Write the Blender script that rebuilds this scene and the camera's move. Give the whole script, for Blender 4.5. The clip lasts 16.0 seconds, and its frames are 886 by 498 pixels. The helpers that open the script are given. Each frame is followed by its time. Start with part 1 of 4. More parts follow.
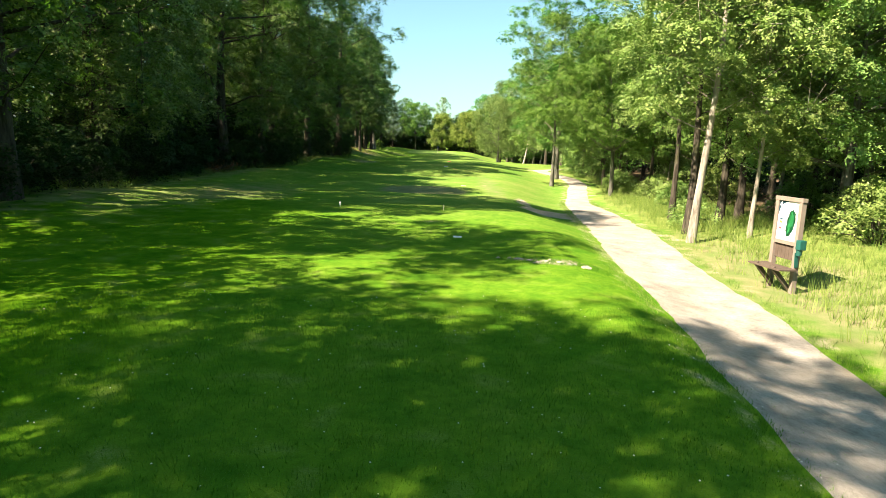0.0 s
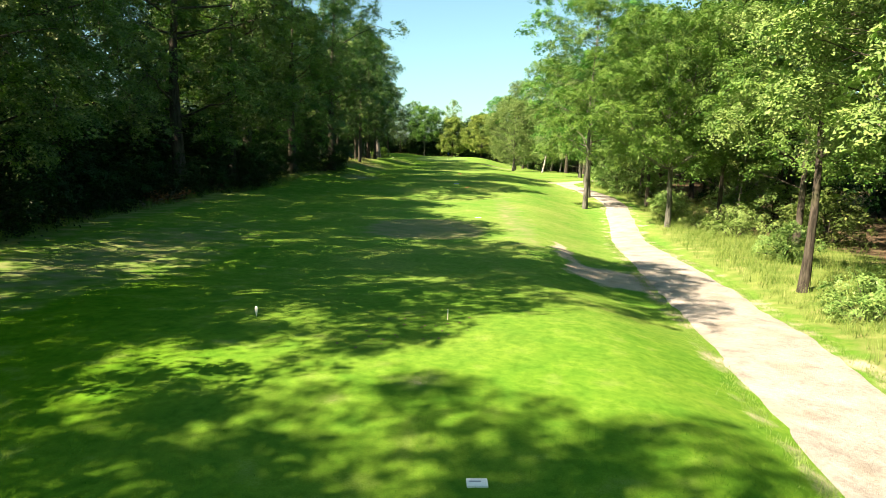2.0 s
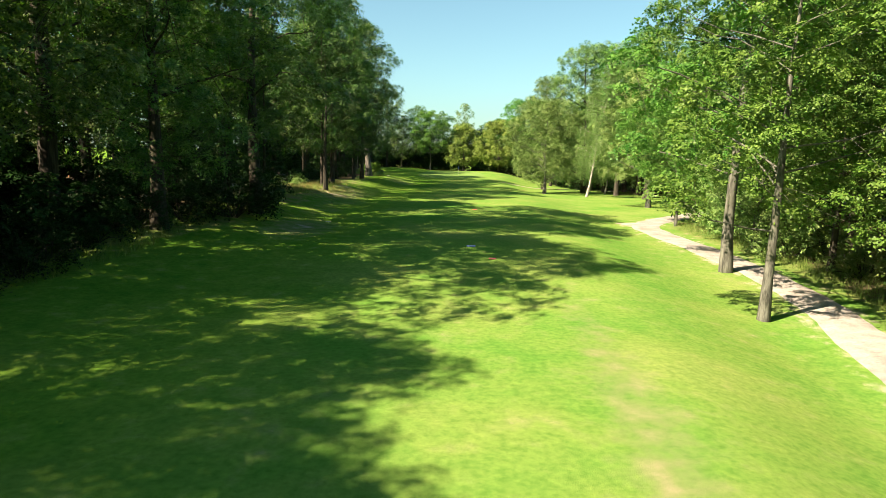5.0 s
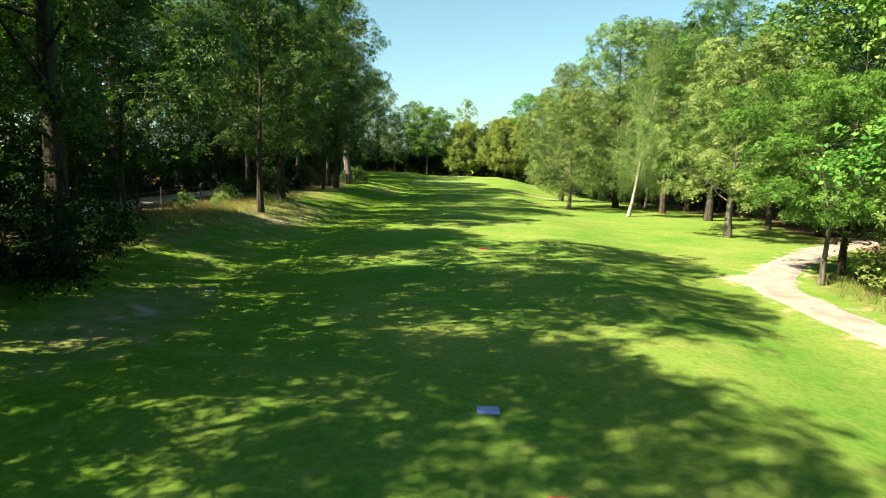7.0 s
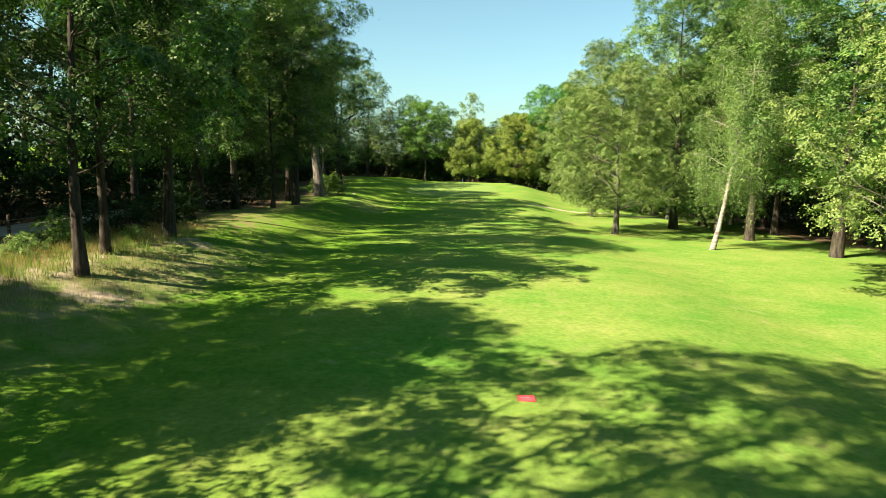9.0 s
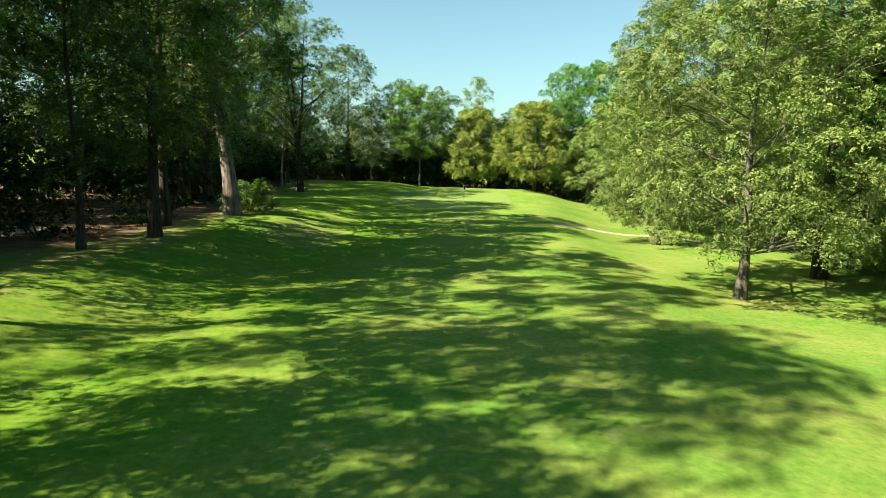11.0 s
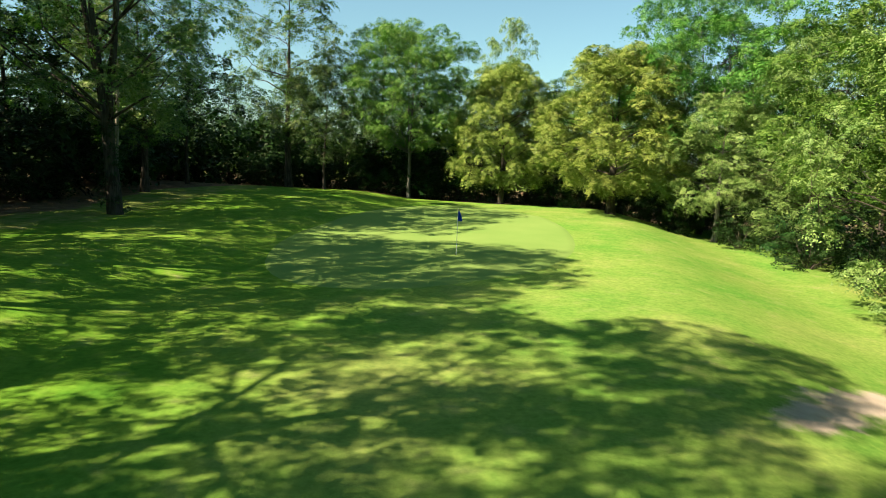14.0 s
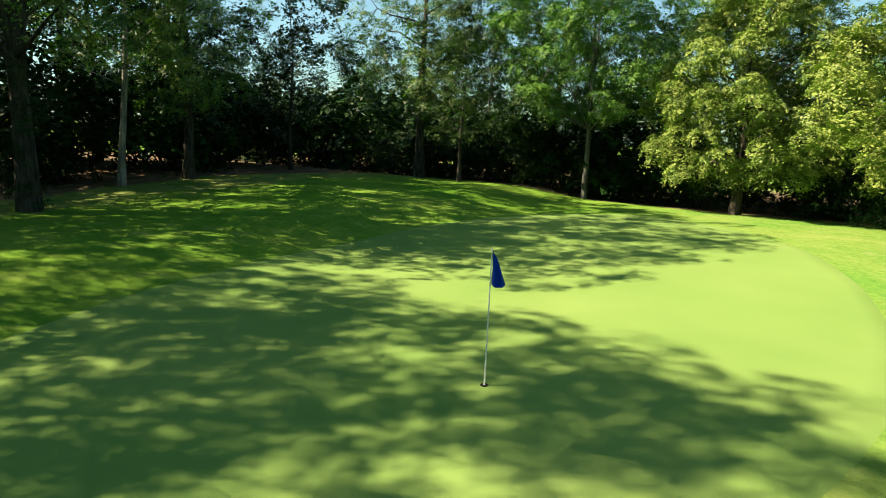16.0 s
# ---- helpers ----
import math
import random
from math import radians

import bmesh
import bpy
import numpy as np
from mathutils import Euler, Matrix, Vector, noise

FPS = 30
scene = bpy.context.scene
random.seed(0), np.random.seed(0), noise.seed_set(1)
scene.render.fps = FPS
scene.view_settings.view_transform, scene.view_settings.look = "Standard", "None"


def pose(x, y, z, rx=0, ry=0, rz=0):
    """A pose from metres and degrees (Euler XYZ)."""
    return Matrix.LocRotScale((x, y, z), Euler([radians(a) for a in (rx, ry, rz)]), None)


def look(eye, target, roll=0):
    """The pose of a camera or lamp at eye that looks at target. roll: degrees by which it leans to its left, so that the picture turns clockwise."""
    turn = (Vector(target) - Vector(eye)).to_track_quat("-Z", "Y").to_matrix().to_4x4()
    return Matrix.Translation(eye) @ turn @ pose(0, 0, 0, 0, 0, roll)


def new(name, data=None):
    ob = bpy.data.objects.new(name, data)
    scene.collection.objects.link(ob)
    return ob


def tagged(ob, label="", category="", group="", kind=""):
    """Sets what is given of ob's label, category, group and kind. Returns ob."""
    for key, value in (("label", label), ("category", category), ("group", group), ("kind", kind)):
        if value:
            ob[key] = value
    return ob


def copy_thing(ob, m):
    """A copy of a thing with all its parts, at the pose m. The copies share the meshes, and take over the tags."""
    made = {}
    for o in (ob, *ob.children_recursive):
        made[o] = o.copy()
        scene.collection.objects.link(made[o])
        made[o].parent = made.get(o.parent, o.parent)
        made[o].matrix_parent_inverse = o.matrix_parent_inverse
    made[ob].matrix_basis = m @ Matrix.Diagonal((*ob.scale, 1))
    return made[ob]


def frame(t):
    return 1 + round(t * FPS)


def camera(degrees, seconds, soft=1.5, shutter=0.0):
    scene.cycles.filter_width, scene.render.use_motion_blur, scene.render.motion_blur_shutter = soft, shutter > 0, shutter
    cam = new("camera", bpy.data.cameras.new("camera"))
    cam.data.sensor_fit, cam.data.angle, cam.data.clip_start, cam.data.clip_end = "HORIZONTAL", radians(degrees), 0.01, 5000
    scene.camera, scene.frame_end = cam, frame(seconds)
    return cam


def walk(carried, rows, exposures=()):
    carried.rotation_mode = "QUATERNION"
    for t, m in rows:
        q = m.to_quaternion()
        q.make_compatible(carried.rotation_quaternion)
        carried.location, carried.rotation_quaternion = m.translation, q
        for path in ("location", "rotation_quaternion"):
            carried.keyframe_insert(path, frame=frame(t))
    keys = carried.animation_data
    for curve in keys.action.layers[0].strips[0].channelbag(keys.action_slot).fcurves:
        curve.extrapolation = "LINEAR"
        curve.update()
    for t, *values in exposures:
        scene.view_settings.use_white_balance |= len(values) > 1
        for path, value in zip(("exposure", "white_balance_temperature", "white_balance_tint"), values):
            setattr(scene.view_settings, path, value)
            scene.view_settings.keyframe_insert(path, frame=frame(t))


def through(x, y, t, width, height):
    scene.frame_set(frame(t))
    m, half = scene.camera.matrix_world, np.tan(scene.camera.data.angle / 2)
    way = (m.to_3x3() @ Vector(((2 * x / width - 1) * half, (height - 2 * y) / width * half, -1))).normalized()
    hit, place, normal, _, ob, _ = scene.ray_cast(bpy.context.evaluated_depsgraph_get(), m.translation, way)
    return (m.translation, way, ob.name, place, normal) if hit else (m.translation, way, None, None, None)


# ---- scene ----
cam = camera(70.2, 16.0, 0.8)
PATH = [
    (0, (0.113, 0.476, 2.546), (0.104, 2.449, 2.216), 2.3),
    (0.5, (0.122, 2.681, 2.758), (0.109, 4.654, 2.429), 2.2),
    (1, (0.119, 5.077, 3.005), (0.098, 7.05, 2.677), 2.1),
    (1.5, (0.119, 7.879, 3.25), (0.086, 9.852, 2.925), 1.9),
    (2, (0.139, 11.093, 3.53), (0.091, 13.065, 3.204), 1.6),
    (2.5, (0.087, 14.794, 3.721), (0.027, 16.767, 3.398), 1.5),
    (3, (0.108, 19.057, 3.951), (0.033, 21.029, 3.631), 1.2),
    (3.5, (0.096, 23.73, 4.181), (0.006, 25.703, 3.864), 1.0),
    (4, (-0.021, 28.664, 4.366), (-0.11, 30.637, 4.052), 0.9),
    (4.2, (-0.077, 30.66, 4.372), (-0.165, 32.635, 4.069), 0.8),
    (6.3, (-0.418, 50.094, 4.529), (-0.502, 52.069, 4.228), 1.7),
    (6.5, (-0.465, 51.926, 4.555), (-0.551, 53.901, 4.255), 1.6),
    (7, (-0.602, 56.474, 4.632), (-0.69, 58.45, 4.334), 1.5),
    (7.5, (-0.665, 60.875, 4.65), (-0.757, 62.851, 4.354), 1.4),
    (8, (-0.792, 65.278, 4.685), (-0.887, 67.254, 4.392), 1.3),
    (8.5, (-0.922, 69.794, 4.739), (-1.019, 71.771, 4.446), 1.2),
    (9, (-1.078, 74.426, 4.837), (-1.177, 76.402, 4.542), 1.3),
    (9.2, (-1.11, 76.517, 4.863), (-1.214, 78.492, 4.568), 1.3),
    (11.3, (-0.726, 99.757, 4.519), (-0.857, 101.731, 4.229), 1.4),
    (11.5, (-0.706, 102.032, 4.506), (-0.837, 104.007, 4.218), 1.3),
    (12, (-0.592, 107.902, 4.507), (-0.722, 109.877, 4.218), 1.4),
    (12.5, (-0.434, 113.868, 4.536), (-0.566, 115.843, 4.246), 1.5),
    (13, (-0.23, 119.871, 4.445), (-0.371, 121.845, 4.154), 1.6),
    (13.5, (-0.186, 126.042, 4.145), (-0.356, 128.013, 3.857), 1.9),
    (14, (-0.144, 132.37, 4.01), (-0.404, 134.33, 3.713), 2.3),
    (14.5, (0.032, 138.58, 3.909), (-0.395, 140.51, 3.601), 2.7),
    (15, (0.084, 143.839, 3.914), (-0.505, 145.722, 3.586), 2.4),
    (15.5, (0.042, 147.378, 3.577), (-0.754, 149.181, 3.235), 2.6),
    (16, (0.544, 149.851, 3.303), (-0.438, 151.557, 2.952), 2.5),
]
walk(cam, [(t, look(eye, target, roll)) for t, eye, target, roll in PATH], exposures=[(0, 2.34, 6000, 2), (2.2, 2.24, 6000, 2), (3.6, 2.0, 6000, 2), (6.5, 2.1, 6000, 2), (9, 2.05, 6000, 2), (12.5, 1.97, 6000, 2), (14.5, 1.92, 6000, 2), (16, 2.02, 6000, 2)])

# ---- light ----
SUN_AZ = (-0.846, -0.533)            # where the sun stands, in plan
SUN_EL = 41.5
world = bpy.data.worlds.new("sky")
scene.world = world
world.use_nodes = True
wn = world.node_tree.nodes
sky = wn.new("ShaderNodeTexSky")
sky.sky_type = "NISHITA"
sky.sun_disc = False
sky.sun_elevation = radians(SUN_EL)
sky.sun_rotation = math.atan2(SUN_AZ[0], SUN_AZ[1])
sky.air_density, sky.dust_density, sky.ozone_density = 1.0, 1.0, 2.0
deep = wn.new("ShaderNodeHueSaturation")      # the clear air of a dry summer day
deep.inputs["Saturation"].default_value = 0.85
world.node_tree.links.new(sky.outputs[0], deep.inputs["Color"])
tinge = wn.new("ShaderNodeMix")
tinge.data_type, tinge.blend_type = "RGBA", "MULTIPLY"
tinge.inputs[0].default_value = 1.0
tinge.inputs[7].default_value = (0.86, 1.0, 0.87, 1)
world.node_tree.links.new(deep.outputs[0], tinge.inputs[6])
world.node_tree.links.new(tinge.outputs[2], wn["Background"].inputs[0])
wn["Background"].inputs[1].default_value = 0.047
sun_data = bpy.data.lights.new("sun", "SUN")
sun_data.energy, sun_data.angle, sun_data.color = 5.9, radians(0.42), (1.0, 0.71, 0.50)
sun = new("sun", sun_data)
sd = Vector((SUN_AZ[0], SUN_AZ[1], math.tan(radians(SUN_EL)) * math.hypot(*SUN_AZ)))
sun.matrix_world = look(sd * 200, (0, 0, 0))


# ---- materials ----
def mat(name):
    m = bpy.data.materials.new(name)
    m.use_nodes = True
    m.node_tree.nodes.remove(m.node_tree.nodes["Principled BSDF"])
    return m, m.node_tree.nodes, m.node_tree.links


def tex_noise(n, l, scale, detail=4.0, rough=0.55, space="Object", stretch=None):
    tc = n.new("ShaderNodeTexCoord")
    no = n.new("ShaderNodeTexNoise")
    no.inputs["Scale"].default_value = scale
    no.inputs["Detail"].default_value = detail
    no.inputs["Roughness"].default_value = rough
    if stretch:
        mp = n.new("ShaderNodeMapping")
        mp.inputs["Scale"].default_value = stretch
        l.new(tc.outputs[space], mp.inputs[0])
        l.new(mp.outputs[0], no.inputs["Vector"])
    else:
        l.new(tc.outputs[space], no.inputs["Vector"])
    return no.outputs["Fac"]


def ramp(n, l, fac, stops):
    r = n.new("ShaderNodeValToRGB")
    e = r.color_ramp.elements
    e[0].position, e[0].color = stops[0][0], (*stops[0][1], 1)
    e[1].position, e[1].color = stops[-1][0], (*stops[-1][1], 1)
    for p, c in stops[1:-1]:
        x = e.new(p)
        x.color = (*c, 1)
    l.new(fac, r.inputs[0])
    return r.outputs[0]


def mix(n, l, fac, a, b, mode="MIX"):
    m = n.new("ShaderNodeMix")
    m.data_type, m.blend_type = "RGBA", mode
    for sock, v in ((m.inputs[0], fac), (m.inputs[6], a), (m.inputs[7], b)):
        if isinstance(v, (int, float)):
            sock.default_value = v
        elif isinstance(v, tuple):
            sock.default_value = (*v, 1)
        else:
            l.new(v, sock)
    return m.outputs[2]


def math_node(n, l, op, a, b=None, clamp=False):
    m = n.new("ShaderNodeMath")
    m.operation, m.use_clamp = op, clamp
    for sock, v in ((m.inputs[0], a), (m.inputs[1], b)):
        if v is None:
            continue
        if isinstance(v, (int, float)):
            sock.default_value = v
        else:
            l.new(v, sock)
    return m.outputs[0]


def finish(m, n, l, color, rough=0.8, spec=0.3, bump=None, strength=0.5, dist=0.02, metal=0.0):
    p = n.new("ShaderNodeBsdfPrincipled")
    if isinstance(color, tuple):
        p.inputs["Base Color"].default_value = (*color, 1)
    else:
        l.new(color, p.inputs["Base Color"])
    if isinstance(rough, (int, float)):
        p.inputs["Roughness"].default_value = rough
    else:
        l.new(rough, p.inputs["Roughness"])
    p.inputs["Specular IOR Level"].default_value = spec
    p.inputs["Metallic"].default_value = metal
    if bump is not None:
        b = n.new("ShaderNodeBump")
        b.inputs["Strength"].default_value = strength
        b.inputs["Distance"].default_value = dist
        l.new(bump, b.inputs["Height"])
        l.new(b.outputs[0], p.inputs["Normal"])
    l.new(p.outputs[0], n["Material Output"].inputs[0])
    return m


def attr(n, name):
    a = n.new("ShaderNodeAttribute")
    a.attribute_name = name
    return a.outputs["Fac"]


def plain(name, color, rough=0.6, spec=0.3, scale=6.0, vary=0.25, bump=0.3, dist=0.004, metal=0.0, stretch=None):
    """One surface with fine grain and broad stains."""
    m, n, l = mat(name)
    a = tex_noise(n, l, scale * 8, 4, 0.6, stretch=stretch)
    b = tex_noise(n, l, scale, 3, 0.5)
    lo = tuple(c * (1 - vary) for c in color)
    hi = tuple(min(1, c * (1 + vary)) for c in color)
    c = mix(n, l, 0.5, ramp(n, l, a, [(0.3, lo), (0.7, hi)]), ramp(n, l, b, [(0.3, lo), (0.7, hi)]))
    return finish(m, n, l, c, rough, spec, a, bump, dist, metal)


def leaf_material(name, dark, light, shine=0.2, through=0.14):
    """Leaves that differ a little one from another, more from spray to spray, and let some light through."""
    m, n, l = mat(name)
    geo = n.new("ShaderNodeNewGeometry")
    info = n.new("ShaderNodeObjectInfo")
    tone = math_node(n, l, "ADD", math_node(n, l, "MULTIPLY", geo.outputs["Random Per Island"], 0.5), math_node(n, l, "MULTIPLY", attr(n, "spray"), 0.5))
    c = ramp(n, l, tone, [(0.1, dark), (0.55, tuple((a + b) / 2 for a, b in zip(dark, light))), (0.95, light)])
    hsv = n.new("ShaderNodeHueSaturation")
    l.new(math_node(n, l, "ADD", math_node(n, l, "MULTIPLY", info.outputs["Random"], 0.03), 0.485), hsv.inputs["Hue"])
    l.new(math_node(n, l, "ADD", math_node(n, l, "MULTIPLY", info.outputs["Random"], 0.3), 0.85), hsv.inputs["Value"])
    l.new(c, hsv.inputs["Color"])
    p = n.new("ShaderNodeBsdfPrincipled")
    l.new(hsv.outputs[0], p.inputs["Base Color"])
    p.inputs["Roughness"].default_value = 0.48
    p.inputs["Specular IOR Level"].default_value = shine
    t = n.new("ShaderNodeBsdfTranslucent")
    tint = mix(n, l, 1.0, hsv.outputs[0], (0.8, 1.4, 0.28), "MULTIPLY")
    l.new(tint, t.inputs[0])
    ms = n.new("ShaderNodeMixShader")
    ms.inputs[0].default_value = through
    l.new(p.outputs[0], ms.inputs[1])
    l.new(t.outputs[0], ms.inputs[2])
    l.new(ms.outputs[0], n["Material Output"].inputs[0])
    return m


LEAF_OAK = leaf_material("leaf_oak", (0.037, 0.1, 0.013), (0.143, 0.224, 0.048), 0.18)
# near-black: the dark of the wood's inside is put into the leaf colour
LEAF_SHADE = leaf_material("leaf_shade", (0.004, 0.019, 0.004), (0.024, 0.056, 0.012), 0.08, 0.06)
LEAF_MID = leaf_material("leaf_mid", (0.016, 0.056, 0.01), (0.175, 0.26, 0.072), 0.2, 0.28)
# darkened leaf colour stands for shade along the left wood
LEAF_HALF_SHADE = leaf_material("leaf_half_shade", (0.010, 0.038, 0.007), (0.085, 0.14, 0.036), 0.14, 0.16)
LEAF_ROBINIA = leaf_material("leaf_robinia", (0.033, 0.107, 0.012), (0.133, 0.24, 0.04), 0.15)
LEAF_LIME = leaf_material("leaf_lime", (0.078, 0.138, 0.017), (0.235, 0.289, 0.062), 0.18)
LEAF_BIRCH = leaf_material("leaf_birch", (0.064, 0.128, 0.025), (0.189, 0.265, 0.077), 0.2)
LEAF_PALE = leaf_material("leaf_pale", (0.074, 0.143, 0.029), (0.216, 0.301, 0.086), 0.22)
GRASS_BLADE = leaf_material("grass_blade", (0.078, 0.143, 0.024), (0.23, 0.291, 0.077), 0.2, 0.3)
TURF = leaf_material("turf_blade", (0.034, 0.118, 0.004), (0.112, 0.214, 0.010), 0.2, 0.3)
STRAW = leaf_material("straw", (0.22, 0.17, 0.07), (0.42, 0.34, 0.17), 0.2, 0.3)
BROWN_LEAF = leaf_material("brown_leaf", (0.13, 0.05, 0.02), (0.30, 0.13, 0.06), 0.2, 0.1)


def bark_material(name, dark, light, scale, rings=False):
    m, n, l = mat(name)
    a = tex_noise(n, l, scale, 5, 0.65, stretch=(1, 1, 0.18) if not rings else (0.5, 0.5, 2.2))
    b = tex_noise(n, l, 0.9, 3, 0.5)
    c = ramp(n, l, a, [(0.36, dark), (0.5, tuple((x + y) / 2 for x, y in zip(dark, light))), (0.62, light)])
    c = mix(n, l, math_node(n, l, "MULTIPLY", ramp(n, l, b, [(0.5, (0, 0, 0)), (0.75, (1, 1, 1))]), 0.45), c, (0.07, 0.09, 0.03))
    return finish(m, n, l, c, 0.9, 0.15, a, 0.8, 0.03)


BARK = bark_material("bark_grey", (0.034, 0.036, 0.03), (0.137, 0.145, 0.122), 9)
BARK_ASH = bark_material("bark_ash", (0.051, 0.049, 0.044), (0.195, 0.191, 0.17), 8)
BARK_DARK = bark_material("bark_dark", (0.017, 0.016, 0.013), (0.07, 0.065, 0.052), 9)
BARK_PALE = bark_material("bark_pale", (0.093, 0.088, 0.075), (0.335, 0.323, 0.28), 7)
BARK_BIRCH = bark_material("bark_birch", (0.074, 0.069, 0.06), (0.391, 0.387, 0.35), 6, True)


def ground_material():
    m, n, l = mat("ground_grass")
    fine = tex_noise(n, l, 60.0, 5, 0.75)
    tuft = tex_noise(n, l, 7.0, 4, 0.6)
    mid = tex_noise(n, l, 1.6, 4, 0.5)
    broad = tex_noise(n, l, 0.22, 4, 0.55)
    lawn = mix(n, l, 0.72, ramp(n, l, mid, [(0.25, (0.050, 0.156, 0.020)), (0.55, (0.120, 0.204, 0.040)), (0.8, (0.200, 0.25, 0.074))]),
               ramp(n, l, broad, [(0.3, (0.073, 0.186, 0.025)), (0.55, (0.134, 0.211, 0.043)), (0.75, (0.200, 0.244, 0.072))]))
    lush = ramp(n, l, mid, [(0.25, (0.040, 0.132, 0.004)), (0.75, (0.118, 0.226, 0.008))])
    lawn = mix(n, l, attr(n, "lush"), lawn, lush)
    rough = ramp(n, l, mid, [(0.3, (0.085, 0.14, 0.03)), (0.55, (0.14, 0.19, 0.05)), (0.8, (0.21, 0.23, 0.09))])
    litter = mix(n, l, 0.5, ramp(n, l, fine, [(0.3, (0.04, 0.033, 0.023)), (0.7, (0.17, 0.135, 0.093))]),
                 ramp(n, l, mid, [(0.3, (0.035, 0.04, 0.018)), (0.7, (0.18, 0.135, 0.085))]))
    dry = ramp(n, l, mid, [(0.25, (0.11, 0.165, 0.055)), (0.5, (0.155, 0.18, 0.08)), (0.8, (0.22, 0.215, 0.12))])
    soil = mix(n, l, 0.5, ramp(n, l, mid, [(0.3, (0.2, 0.18, 0.14)), (0.7, (0.42, 0.39, 0.325))]),
               ramp(n, l, fine, [(0.3, (0.18, 0.155, 0.115)), (0.7, (0.40, 0.36, 0.285))]))

    def ragged(name, width=0.35):
        # frayed by noise, so that zones run into one another in tufts
        s = math_node(n, l, "ADD", attr(n, name), math_node(n, l, "MULTIPLY", math_node(n, l, "SUBTRACT", mid, 0.5), 1.2))
        s = math_node(n, l, "ADD", s, math_node(n, l, "MULTIPLY", math_node(n, l, "SUBTRACT", fine, 0.5), 0.8))
        return math_node(n, l, "DIVIDE", math_node(n, l, "SUBTRACT", s, 0.5 - width / 2), width, True)

    lawn = mix(n, l, 1.0, lawn, ramp(n, l, tuft, [(0.3, (0.76, 0.82, 0.74)), (0.5, (1, 1, 1)), (0.7, (1.22, 1.16, 1.14))]), "MULTIPLY")
    c = mix(n, l, ragged("rough"), lawn, rough)
    c = mix(n, l, ragged("dry", 0.8), c, dry)
    c = mix(n, l, ragged("litter"), c, litter)
    c = mix(n, l, ragged("soil"), c, soil)
    c = mix(n, l, 1.0, c, ramp(n, l, fine, [(0.25, (0.7, 0.7, 0.62)), (0.5, (1, 1, 1)), (0.75, (1.2, 1.2, 1.15))]), "MULTIPLY")
    h = math_node(n, l, "ADD", math_node(n, l, "MULTIPLY", fine, 0.6), math_node(n, l, "MULTIPLY", mid, 0.4))
    return finish(m, n, l, c, 0.95, 0.0, h, 0.7, 0.025)


GROUND = ground_material()


def path_material():
    m, n, l = mat("pale_gravel")
    fine = tex_noise(n, l, 60, 4, 0.7)
    grit = tex_noise(n, l, 14, 4, 0.75)
    mid = tex_noise(n, l, 1.6, 5, 0.6)
    broad = tex_noise(n, l, 0.5, 4, 0.55)
    c = mix(n, l, 0.55, ramp(n, l, fine, [(0.3, (0.122, 0.118, 0.106)), (0.7, (0.385, 0.375, 0.34))]),
            ramp(n, l, mid, [(0.28, (0.11, 0.106, 0.095)), (0.45, (0.25, 0.244, 0.22)), (0.62, (0.36, 0.352, 0.318))]))
    c = mix(n, l, 1.0, c, ramp(n, l, grit, [(0.3, (0.72, 0.7, 0.68)), (0.5, (1, 1, 1)), (0.7, (1.15, 1.15, 1.15))]), "MULTIPLY")
    # trodden earth and moss lie in loose patches on the stone
    c = mix(n, l, ramp(n, l, broad, [(0.52, (0, 0, 0)), (0.68, (0.55, 0.55, 0.55))]), c, (0.19, 0.165, 0.115))
    return finish(m, n, l, c, 0.9, 0.2, math_node(n, l, "ADD", fine, grit), 0.6, 0.02)


PATH_STONE = path_material()


def green_material():
    m, n, l = mat("putting_grass")
    fine = tex_noise(n, l, 70, 4, 0.6)
    broad = tex_noise(n, l, 0.35, 4, 0.5)
    c = mix(n, l, 0.25, ramp(n, l, broad, [(0.3, (0.111, 0.194, 0.045)), (0.7, (0.146, 0.223, 0.059))]),
            ramp(n, l, fine, [(0.3, (0.093, 0.173, 0.038)), (0.7, (0.153, 0.236, 0.066))]))
    return finish(m, n, l, c, 0.95, 0.0, fine, 0.35, 0.008)


PUTTING = green_material()


# ---- helpers of this scene ----
def mesh_from(name, verts, faces, material, smooth=False):
    me = bpy.data.meshes.new(name)
    me.from_pydata([tuple(v) for v in verts], [], faces)
    me.materials.append(material)
    if smooth:
        me.polygons.foreach_set("use_smooth", [True] * len(me.polygons))
    me.update()
    return me


def quads_mesh(name, verts, material, corners=4):
    """A mesh of loose faces; verts: (n * corners, 3)."""
    me = bpy.data.meshes.new(name)
    nv = len(verts)
    nf = nv // corners
    me.vertices.add(nv)
    me.vertices.foreach_set("co", np.asarray(verts, np.float32).ravel())
    me.loops.add(nv)
    me.loops.foreach_set("vertex_index", np.arange(nv, dtype=np.int32))
    me.polygons.add(nf)
    me.polygons.foreach_set("loop_start", np.arange(0, nv, corners, dtype=np.int32))
    me.materials.append(material)
    me.update(calc_edges=True)
    # the tone of whole sprays of leaves or tufts of blades, which lie one after another
    each = np.random.default_rng(nf).random(nf // 30 + 1)
    me.attributes.new("spray", "FLOAT", "FACE").data.foreach_set("value", np.repeat(each, 30)[:nf].astype(np.float32))
    return me


def part(name, data, material, parent, label=""):
    """One mesh object under a thing or a part; data is a bmesh or a mesh."""
    if isinstance(data, bmesh.types.BMesh):
        me = bpy.data.meshes.new(name)
        data.to_mesh(me)
        data.free()
        me.materials.append(material)
    else:
        me = data
    ob = new(name, me)
    ob.parent = parent
    if label:
        tagged(ob, label)
    return ob


